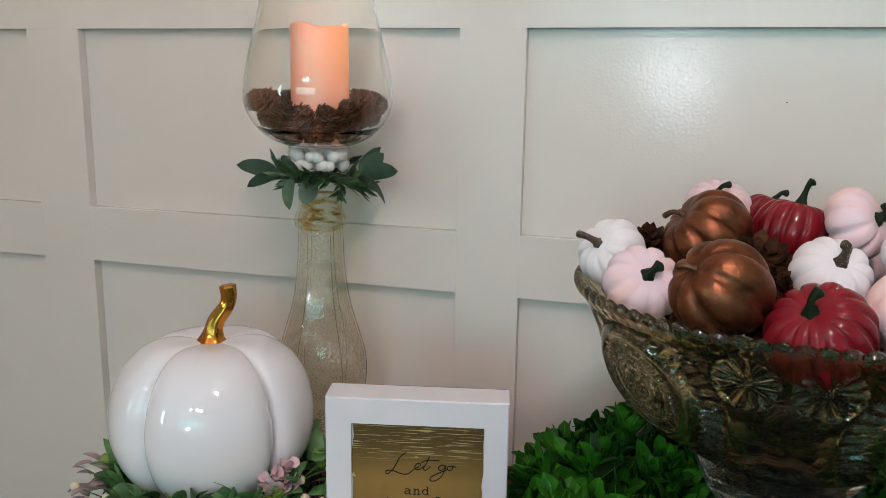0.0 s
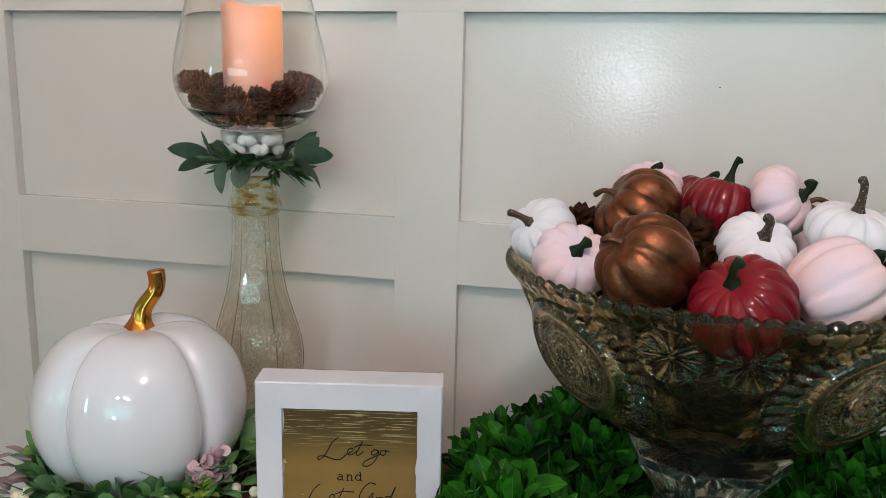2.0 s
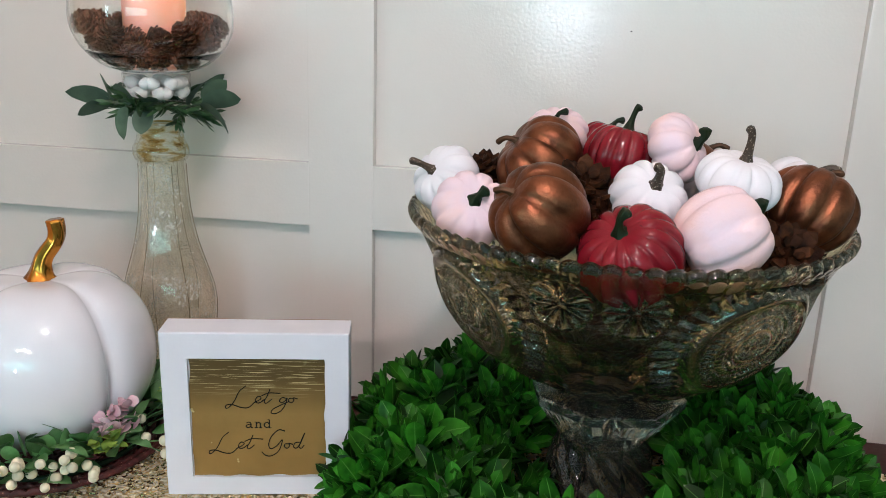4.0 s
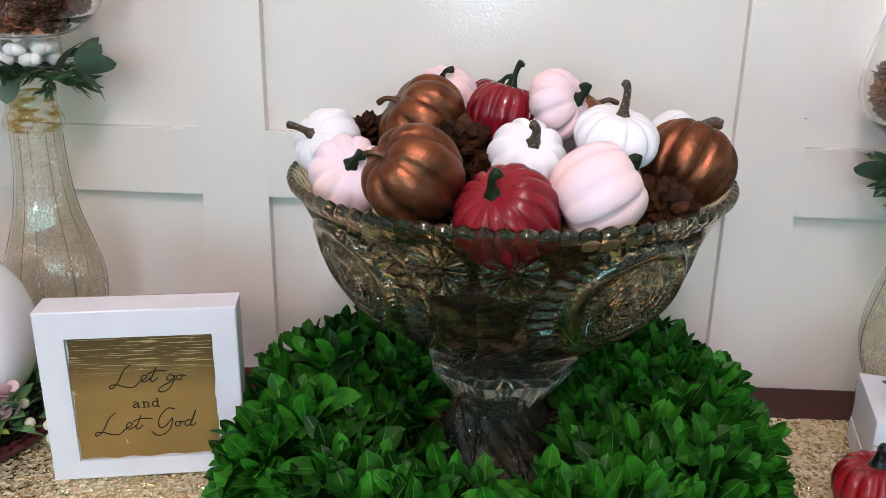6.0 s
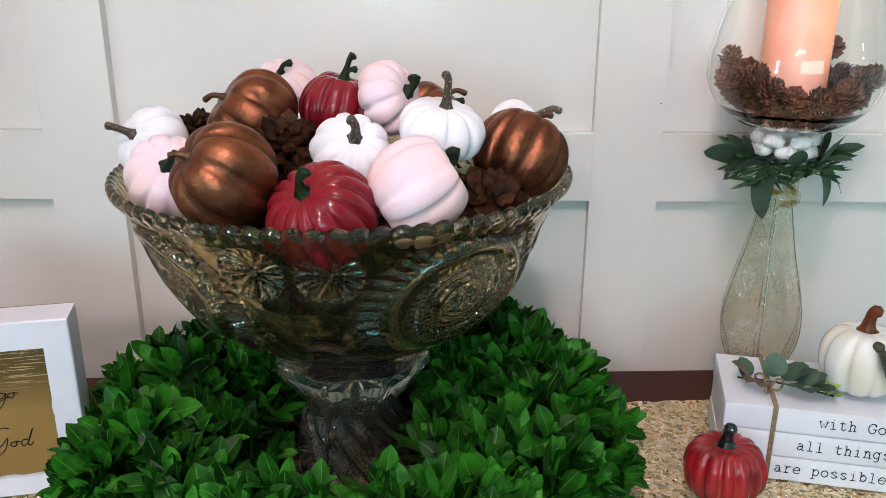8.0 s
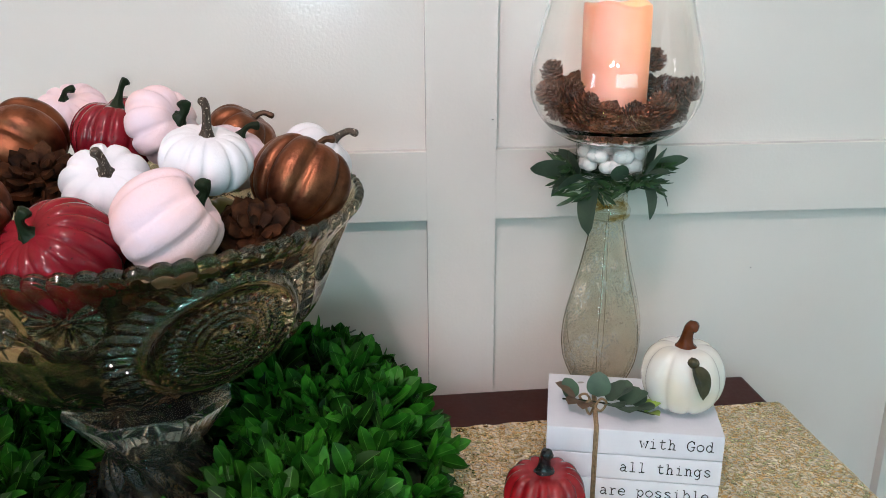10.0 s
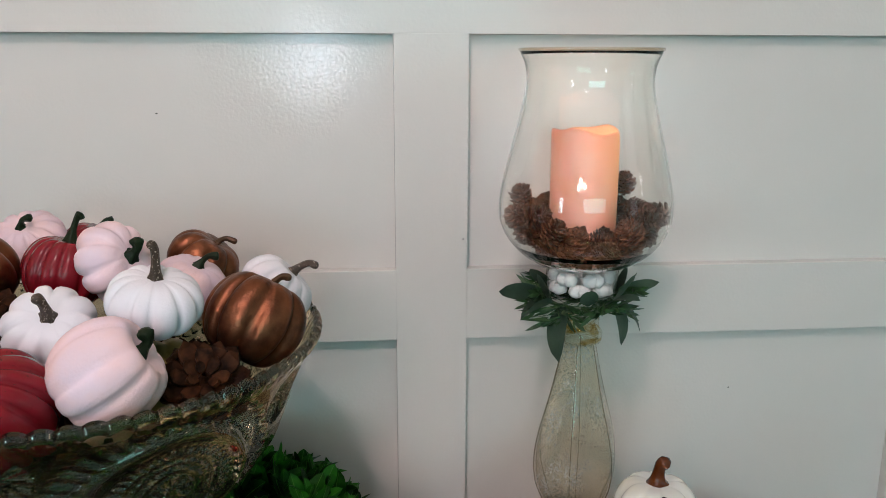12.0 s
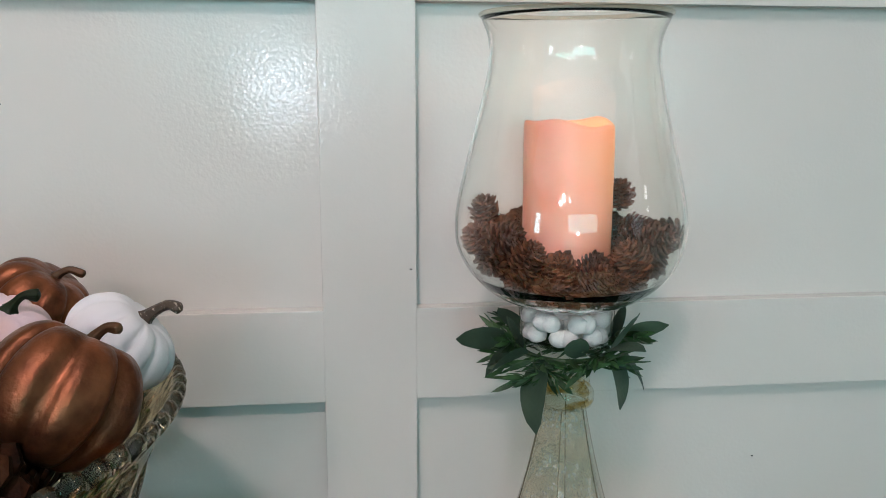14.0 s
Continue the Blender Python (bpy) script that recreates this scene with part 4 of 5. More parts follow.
def rosemary_mesh(seed):
    """A tuft of narrow leaves."""
    r = random.Random(seed)
    bm = bmesh.new()
    for k in range(16):
        u = k / 16
        m = Matrix.Translation((0.034 * u, 0, 0)) @ Matrix.Rotation(r.uniform(0, 6.3), 4, "X") @ Matrix.Rotation(-r.uniform(0.25, 0.6), 4, "Y")
        leaf_bm(r.uniform(0.016, 0.024), 0.0044, 0.3, 0.2, bm, m, 0.6, 4)
    tube([(0, 0, 0), (0.02, 0, 0.001), (0.036, 0, 0)], [0.0012, 0.001, 0.0006], 5, bm=bm)
    return mesh_of(bm, "tuft", ROSEMARY)


TUFTS = [rosemary_mesh(s) for s in (1, 2, 3)]
CUP = [(0.018, 0.000), (0.0215, 0.006), (0.019, 0.014), (0.021, 0.020), (0.033, 0.028), (0.0370, 0.042), (0.0380, 0.066), (0.0372, 0.0675), (0.0364, 0.066), (0.0354, 0.043), (0.0315, 0.0305), (0.002, 0.027)]


def candlestick(x, y, zs, vase_profile, lip, label, turn, seed, flutes, vase_label):
    """zs: height of the shade's base. The vase stands on the table, a glass cup on it carries the shade."""
    r = random.Random(seed)
    root = thing("candlestick", pose(x, y, TOP + 0.001, 0, 0, turn), label, "candlestick", "tall candlesticks")
    h = zs - TOP - 0.001
    outer = smooth_profile(vase_profile, 60)
    inner = [(max(0.004, q[0] - 0.0028), q[1]) for q in reversed(outer[3:])]
    vase = part("vase", lathe(outer + inner, 96, fluted(flutes, 0.75), True), ANTIQUE, root, vase_label)
    for k in range(flutes):
        a = 2 * math.pi * k / flutes
        part("flute", tube([((q[0] - 0.0003) * math.cos(a), (q[0] - 0.0003) * math.sin(a), q[1]) for q in outer[2:-1:3]], [0.0005] * len(outer[2:-1:3]), 6), FLUTE, vase)
    z = vase_profile[-1][1]
    part("lip", lathe(lip[1:-1] + [(q[0] - 0.004, q[1]) for q in reversed(lip[1:-1])], 48, None, True), AMBER, root, "amber-streaked glass collar")
    top = lip[-1][1]
    cup_h = h - top
    cup = [(q[0], top + 0.0005 + q[1] / 0.0675 * (cup_h - 0.001)) for q in CUP]
    part("cup", lathe(cup, 48), CUP_GLASS, root, "clear glass cup")
    return root


CONE_HEAP = (   # cones that lie against the glass: sideways, height, lean in degrees, how far the tip points outwards (2: standing at the back), scale
    (-0.066, 0.074, -8, 2, 0.95), (-0.070, 0.054, -50, 0.3, 1.0), (-0.047, 0.062, 70, 0.2, 1.0), (-0.060, 0.040, -140, 0.5, 1.0), (-0.032, 0.049, 35, 0.4, 1.0),
    (-0.036, 0.024, -95, 0.2, 1.05), (-0.011, 0.041, -10, 0.6, 0.92), (-0.003, 0.019, 8, 0.5, 1.05), (0.016, 0.036, 60, 0.5, 0.92), (0.029, 0.024, 20, 0.9, 0.95),
    (0.039, 0.050, -30, 0.2, 1.0), (0.044, 0.083, 10, 2, 0.95), (0.046, 0.024, 25, 0.4, 1.05), (0.060, 0.058, 80, 0.2, 1.05), (0.077, 0.059, -75, 0.2, 1.0), (0.066, 0.037, 190, 0.9, 1.0),
)


def dress_candlestick(x, y, zs, turn, seed, leaves, dx, glow):
    """What sits on and in a candlestick: shade, candle, pebbles, greenery and cones."""
    r = random.Random(seed)
    shade = thing("hurricane_shade", pose(x, y, zs + 0.0005), "clear glass hurricane shade on a candlestick", "candle shade", "glass hurricane shades")
    bell = part("glass", hurricane_bm(), CLEAR, shade)
    bell.visible_shadow = False
    part("rim", ring_bm(0.0706, 0.0017, 1.0, 72, 8), RIM_GLASS, bell, "rolled glass rim", True, pose(0, 0, 0.2182))
    candle = thing("pillar_candle", pose(x + dx, y, zs + 0.0045, 0, 0, turn), "peach pink flameless pillar candle glowing inside the glass shade", "candle", "pillar candles")
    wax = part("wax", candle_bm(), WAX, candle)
    part("wick", tube([(0, 0, 0.1232), (0.0005, 0, 0.128), (0.001, 0, 0.131)], [0.0011, 0.001, 0.0008], 6), INK, wax)
    bulb("candle_light", (x + 0.016, y - 0.004, zs + 0.133), glow, (1.0, 0.52, 0.22), 0.006)
    face = math.atan2(-0.62, -0.12) if x > 0 else math.atan2(-0.9, 0.43)      # the side that the room sees
    lay = [(u, z, lean, tip, sc) for u, z, lean, tip, sc in CONE_HEAP] if x > 0 else [(-u, z * 0.92, -lean, tip, sc) for u, z, lean, tip, sc in CONE_HEAP if z < 0.07]
    wall_r = ((0.0, 0.0), (0.018, 0.042), (0.024, 0.051), (0.036, 0.063), (0.050, 0.072), (0.070, 0.0745), (0.100, 0.069))
    for u, z, lean, tip, sc in lay:
        z = max(z, 0.0225)
        rho = float(np.interp(z, [q[0] for q in wall_r], [q[1] for q in wall_r]))
        u = max(-rho * 0.97, min(rho * 0.97, u))
        deep = -math.sqrt(rho * rho - u * u) if tip < 2 else math.sqrt(max(0.0, 0.06 ** 2 - u * u))
        ca, sa = math.cos(face), math.sin(face)
        sideways, outward = Vector((-sa, ca, 0)), Vector((ca, sa, 0))
        at = Vector((x, y, zs + z)) + sideways * u - outward * deep
        ax = (sideways * math.sin(radians(lean)) + Vector((0, 0, math.cos(radians(lean)))) + outward * (tip % 2)).normalized()
        ax = (ax + Vector((r.uniform(-0.2, 0.2), r.uniform(-0.2, 0.2), r.uniform(-0.1, 0.1)))).normalized()
        lay_cone(SMALL_CONES[r.randrange(3)], at - ax * (0.0145 * sc), ax, r.uniform(0, 6), sc, "small brown cone round the candle in the glass shade", "small cones round the candles")
    for k in range(48):
        a, rr, z = ((k * 0.449, 0.0435, 0.0135) if k >= 34 else (k * 0.571, 0.045, 0.0235) if k < 11 else (k * 0.483, 0.059, 0.040) if k < 24 else (face + math.pi + (k - 28.5) * 0.42, 0.066, 0.056))
        if 11 <= k < 24 and math.cos(a - face) > 0.45:
            rr = 0.052
        ax = Vector((r.uniform(-1, 1), r.uniform(-1, 1), r.uniform(-0.3, 0.7))).normalized()
        sc = r.uniform(0.80, 0.95) if k < 34 else 0.58
        at = Vector((x + rr * math.cos(a), y + rr * math.sin(a), zs + z)) - ax * (0.0145 * sc)
        lay_cone(SMALL_CONES[k % 3], at, ax, r.uniform(0, 6), sc, "small brown cone round the candle in the glass shade", "small cones round the candles")
    for k in range(30):
        a = k * 2 * math.pi / 12.5
        rr = 0.0280 if k < 25 else 0.012
        part_ob = part("cotton_pebble", blob(0.0082, k + seed, 0.2, 0.9), PEBBLE, None, "", True, Matrix.Translation((x + rr * math.cos(a), y + rr * math.sin(a), zs - 0.0110 - (k % 2) * 0.011)))
        tagged(part_ob, "white pebble in the candlestick's glass cup", "pebble", "white pebbles in the cups")
    ring = thing("leaf_garland", pose(x, y, zs - 0.040, 0, 0, turn), "dark green sage and rosemary garland tied round the cup", "garland", "leaf garlands")
    part("wire", ring_bm(0.034, 0.0022, 1.0, 40, 8), ROSEMARY, ring)
    for k in range(24):
        a = k * 2 * math.pi / 24 + r.uniform(-0.12, 0.12)
        m = Matrix.Translation((0.037 * math.cos(a), 0.037 * math.sin(a), r.uniform(-0.006, 0.009))) @ Matrix.Rotation(a + r.choice((-1, 1)) * r.uniform(0.85, 1.4), 4, "Z") @ Matrix.Rotation(r.uniform(-0.4, 0.4), 4, "Y")
        part("tuft", TUFTS[k % 3], None, ring, "", True, m @ Matrix.Scale(r.uniform(0.8, 1.1), 4))
    spread = 0.040 if x > 0 else 0.050
    for k, (adeg, up, roll, sc) in enumerate(leaves):
        a = radians(adeg - turn)
        m = Matrix.Translation((spread * math.cos(a), spread * math.sin(a), 0.006)) @ Matrix.Rotation(a, 4, "Z") @ Matrix.Rotation(-radians(up), 4, "Y") @ Matrix.Rotation(radians(roll), 4, "X")
        part("leaf", SAGE_LEAF[k % 3], None, ring, "", True, m @ Matrix.Scale(sc * 1.22, 4))


RIGHT = (0.5860, 0.955, 1.0585)
LEFT = (-0.3968, 0.925, 1.151)
candlestick(*RIGHT, [(0.030, 0.0), (0.040, 0.001), (0.041, 0.012), (0.034, 0.026), (0.036, 0.038), (0.0455, 0.060), (0.0490, 0.084), (0.0472, 0.108), (0.0408, 0.134), (0.0325, 0.163), (0.0250, 0.194), (0.0198, 0.218), (0.0190, 0.224)],
            [(0.004, 0.2245), (0.0225, 0.2245), (0.0240, 0.228), (0.0240, 0.235), (0.0210, 0.240), (0.0200, 0.246), (0.0205, 0.2515), (0.004, 0.2515)],
            "tall candlestick of speckled antique glass behind the book blocks", 10, 7, 6, "speckled beige antique glass vase with a bulbous base")
candlestick(*LEFT, [(0.036, 0.0), (0.046, 0.001), (0.047, 0.012), (0.044, 0.030), (0.0485, 0.060), (0.0540, 0.090), (0.0565, 0.114), (0.0545, 0.142), (0.0450, 0.174), (0.0362, 0.205), (0.0305, 0.240), (0.0284, 0.272), (0.0276, 0.300)],
            [(0.004, 0.3005), (0.0300, 0.3005), (0.0320, 0.306), (0.0318, 0.314), (0.0270, 0.324), (0.0255, 0.334), (0.0262, 0.342), (0.004, 0.342)],
            "tall candlestick of speckled antique glass behind the white pumpkin", 20, 8, 6, "speckled beige antique glass vase with straight fluted sides")
dress_candlestick(*RIGHT, 10, 11, ((-178, 12, 70, 1.15), (-165, 58, 0, 0.9), (-128, -58, 25, 1.3), (-150, -8, 50, 1.0), (-95, 42, 0, 0.8), (-62, 30, 10, 1.0), (-12, 28, -60, 1.0), (-40, 50, 0, 1.15), (-46, -66, 0, 1.0),
                                   (-22, -50, 0, 0.9), (4, 62, 0, 0.9), (-172, -30, 60, 0.8), (90, 10, 0, 1.0), (130, 20, 0, 1.0)), -0.002, 0.04)
dress_candlestick(*LEFT, 20, 23, ((-160, 14, 70, 1.15), (-138, 62, 0, 1.0), (-105, -70, 0, 0.85), (-150, -18, 60, 0.9), (-78, -64, 0, 1.0), (-70, 30, 0, 0.8), (-22, 45, 20, 1.15), (20, 38, -60, 1.1), (0, -32, -40, 1.1),
                                  (38, 52, -60, 0.95), (-100, 45, 0, 0.9), (10, 12, -70, 1.1), (100, 10, 0, 1.0), (150, 20, 0, 1.0)), 0.002, 0.04)

# ---- white pumpkin with gold stem, on its mat ----
GX, GY = -0.4562, 0.768


def braid_bm(R, r, n=160):
    """One round of a braided mat."""
    bm = bmesh.new()
    k = 8
    rows = []
    for i in range(n):
        a = 2 * math.pi * i / n
        wob = 0.25 * r * math.sin(a * round(R * 420))
        rows.append([bm.verts.new(((R + wob + r * 0.62 * math.cos(b)) * math.cos(a), (R + wob + r * 0.62 * math.cos(b)) * math.sin(a), r * (1 + math.sin(b)) * (1 + 0.22 * math.cos(a * round(R * 840)))))
                     for b in [2 * math.pi * j / k for j in range(k)]])
    for i in range(n):
        for j in range(k):
            bm.faces.new((rows[i][j], rows[(i + 1) % n][j], rows[(i + 1) % n][(j + 1) % k], rows[i][(j + 1) % k]))
    return bm


mat_thing = thing("braided_mat", pose(GX - 0.012, GY + 0.012, TOP + 0.0032), "round burgundy braided mat under the white pumpkin", "placemat")
part("backing", lathe([(0.001, 0.0), (0.120, 0.0), (0.120, 0.003), (0.001, 0.003)], 64), BRAID, mat_thing)
for i in range(13):
    part("braid", braid_bm(0.012 + 0.0093 * i, 0.0042), BRAID, mat_thing, "", True, pose(0, 0, 0.002))

gold = thing("ceramic_pumpkin", pose(GX, GY, TOP + 0.0125), "large glossy white ceramic pumpkin with a shiny gold stem", "pumpkin")
part("body", pumpkin_bm(0.1125, 0.1005, 5, 0.130, 0.017, 41, 40, 26, 3.2, 0.84, (-105, -21, 48, 112, 182, 255)), GLAZE, gold)
part("stem", tube([(0, 0, 0.174), (0.000, 0, 0.180), (0.001, 0, 0.190), (0.005, 0, 0.206), (0.0165, 0, 0.222), (0.0195, 0, 0.234), (0.0185, 0, 0.246)], [0.026, 0.0185, 0.0115, 0.0090, 0.0085, 0.0082, 0.0086], 24, 0.08, 6, steps=28), GOLD, gold,
     "shiny gold stem", True, pose(0, 0, 0.0045, 0, 0, 32) @ Matrix.Diagonal((1, 1, 0.98, 1)))

garland = thing("berry_wreath", pose(GX, GY, TOP + 0.012), "wreath of green leaves, cream berries and pink blossoms round the pumpkin", "wreath")
EUCA_LEAF = [mesh_of(leaf_bm(ln, wd, 0.2, cu, None, None, 0.6, 6), "leaf", EUCA) for ln, wd, cu in ((0.030, 0.020, 0.3), (0.036, 0.015, 0.4), (0.026, 0.019, -0.2))]
LIME_LEAF = mesh_of(leaf_bm(0.014, 0.011, 0.3, 0.3, None, None, 0.6, 5), "leaf", LIME)
BERRY_ME = mesh_of(blob(0.0052, 3, 0.06), "berry", BERRY)
PETAL_ME = mesh_of(leaf_bm(0.012, 0.012, 0.35, -0.5, None, None, 0.5, 5), "petal", PETAL)
part("vine", ring_bm(0.092, 0.003, 1.0, 72, 8), GREEN_STEM, garland)
rnd = random.Random(31)
for k in range(120):
    a = k * 2 * math.pi / 120 + rnd.uniform(-0.05, 0.05)
    m = Matrix.Translation(((0.090 + 0.016 * (k % 2)) * math.cos(a), (0.090 + 0.016 * (k % 2)) * math.sin(a), 0.006 + 0.014 * (k % 3) + rnd.uniform(0, 0.012)))
    m = m @ Matrix.Rotation(a + rnd.uniform(-1.3, 1.3), 4, "Z") @ Matrix.Rotation(-rnd.uniform(-0.1, 1.1), 4, "Y") @ Matrix.Rotation(rnd.uniform(-0.6, 0.6), 4, "X")
    part("leaf", EUCA_LEAF[rnd.randrange(3)], None, garland, "", True, m @ Matrix.Scale(rnd.uniform(0.85, 1.35), 4))
for k in range(44):
    a = radians(-165 + 160 * k / 43 + rnd.uniform(-2, 2))
    m = Matrix.Translation((0.104 * math.cos(a), 0.104 * math.sin(a), 0.020 + rnd.uniform(0, 0.022))) @ Matrix.Rotation(a + rnd.uniform(-0.9, 0.9), 4, "Z") @ Matrix.Rotation(-rnd.uniform(0.5, 1.35), 4, "Y") @ Matrix.Rotation(rnd.uniform(-0.5, 0.5), 4, "X")
    part("leaf", EUCA_LEAF[rnd.randrange(3)], None, garland, "", True, m @ Matrix.Scale(rnd.uniform(0.8, 1.2), 4))
for adeg in (-132, -120, -104, -96, -84, -74, -66, -58, -50, -40, -12, 160, 100, 40):
    for k in range(4):
        a = radians(adeg + rnd.uniform(-4, 4))
        rr = 0.130 + rnd.uniform(-0.016, 0.020)
        zz = 0.028 + rnd.uniform(-0.016, 0.022)
        part("berry", BERRY_ME, None, garland, "", True, Matrix.Translation((rr * math.cos(a), rr * math.sin(a), zz)) @ Matrix.Scale(rnd.uniform(0.9, 1.15), 4))
        b = radians(adeg)
        part("stalk", tube([(0.098 * math.cos(b), 0.098 * math.sin(b), 0.010), (0.112 * math.cos(b), 0.112 * math.sin(b), 0.020), (rr * math.cos(a), rr * math.sin(a), zz)], [0.0009, 0.0008, 0.0006], 5), EUCA, garland)
DUSTY_LEAF = mesh_of(leaf_bm(0.024, 0.011, 0.3, 0.4, None, None, 0.6, 6), "leaf", material("dusty_mauve_leaf", (0.23, 0.20, 0.20), 0.6, 0, 0.7, 90, 500, 0.2, per_object=0.2, second=(0.30, 0.22, 0.24)))
for k in range(18):
    a = radians(-128 - 2.2 * k + rnd.uniform(-3, 3))
    m = Matrix.Translation(((0.116 + 0.02 * (k % 2)) * math.cos(a), (0.116 + 0.02 * (k % 2)) * math.sin(a), 0.026 + rnd.uniform(-0.006, 0.016)))
    part("leaf", DUSTY_LEAF, None, garland, "dusty mauve grey leaf", True, m @ Matrix.Rotation(a + rnd.uniform(-1.2, 1.2), 4, "Z") @ Matrix.Rotation(-rnd.uniform(0.0, 0.9), 4, "Y"))
for adeg in (-24, -172, 80):
    for k in range(44):
        a = radians(adeg + rnd.uniform(-9, 9))
        m = Matrix.Translation((0.112 * math.cos(a) + rnd.uniform(-0.005, 0.005), 0.112 * math.sin(a), 0.050 + rnd.uniform(-0.014, 0.014))) @ Matrix.Rotation(rnd.uniform(0, 6.3), 4, "Z") @ Matrix.Rotation(-rnd.uniform(0.0, 1.1), 4, "Y")
        part("petal", PETAL_ME, None, garland, "", True, m)
for adeg in (-33, -160, 20):
    for k in range(16):
        a = radians(adeg + rnd.uniform(-5, 5))
        m = Matrix.Translation((0.118 * math.cos(a), 0.118 * math.sin(a), 0.038 + rnd.uniform(-0.010, 0.010))) @ Matrix.Rotation(rnd.uniform(0, 6.3), 4, "Z") @ Matrix.Rotation(-rnd.uniform(0.1, 1.0), 4, "Y")
        part("leaf", LIME_LEAF, None, garland, "", True, m)

# ---- framed sign ----
# letter forms in units of the small letters' height: width, then strokes; True: a rounded stroke
SCRIPT = {
    "L": (4.7, (True, ((3.4, 3.1), (2.3, 2.1), (1.4, 0.3), (0.5, -0.8), (0, -0.9), (0.1, -0.4), (1.1, -0.3), (2.5, -0.8), (3.7, -0.8), (4.7, 0.1)))),
    "e": (1.55, (True, ((0, 0.1), (1.0, 0.7), (1.1, 1.1), (0.6, 1.2), (0.2, 0.6), (0.35, 0.1), (0.95, 0.1), (1.7, 0.7)))),
    "t": (1.6, (True, ((1.1, 2.5), (0.6, 1.3), (0.1, 0.3), (0.45, 0.0), (1.3, 0.7))), (True, ((-0.3, 1.35), (0.9, 1.85), (2.8, 1.8)))),
    "g": (1.5, (True, ((1.1, 0.9), (0.5, 1.05), (0, 0.5), (0.3, 0.1), (0.9, 0.4), (1.3, 1.0), (1.0, -0.1), (0.3, -1.3), (-0.7, -1.9), (-1.4, -1.75), (-1.1, -1.1), (0.3, -0.3), (1.5, 0.3)))),
    "o": (1.55, (True, ((0.8, 0.9), (0.2, 0.9), (0, 0.4), (0.5, 0.1), (0.9, 0.6), (0.8, 1.0), (1.5, 0.8)))),
    "G": (2.6, (True, ((2.8, 3.3), (1.7, 3.5), (0.5, 2.3), (0, 0.9), (0.3, 0), (1.3, 0.5), (2.3, 1.7), (1.7, -0.3), (0.5, -1.3), (-0.5, -1.3), (-1.2, -0.6)))),
    "d": (1.9, (True, ((1.0, 1.2), (0.3, 1.1), (0, 0.4), (0.4, 0.1), (0.9, 0.6), (1.6, 2.3), (1.9, 2.9), (1.3, 1.3), (0.9, 0.4), (1.3, 0.1), (1.8, 0.7)))),
    " ": (1.0,),
}
ARCH, FOOT = (True, ((0.24, 0.66), (0.5, 0.98), (0.76, 0.74), (0.76, 0.4), (0.76, 0.0))), (False, ((0.58, 0), (0.98, 0)))
ROUND = (True, ((0.24, 0.66), (0.56, 1.0), (0.88, 0.70), (0.88, 0.30), (0.56, 0.0), (0.24, 0.30)))
BACK_ROUND = (True, ((0.74, 0.66), (0.44, 1.0), (0.10, 0.70), (0.10, 0.30), (0.44, 0.0), (0.74, 0.30)))
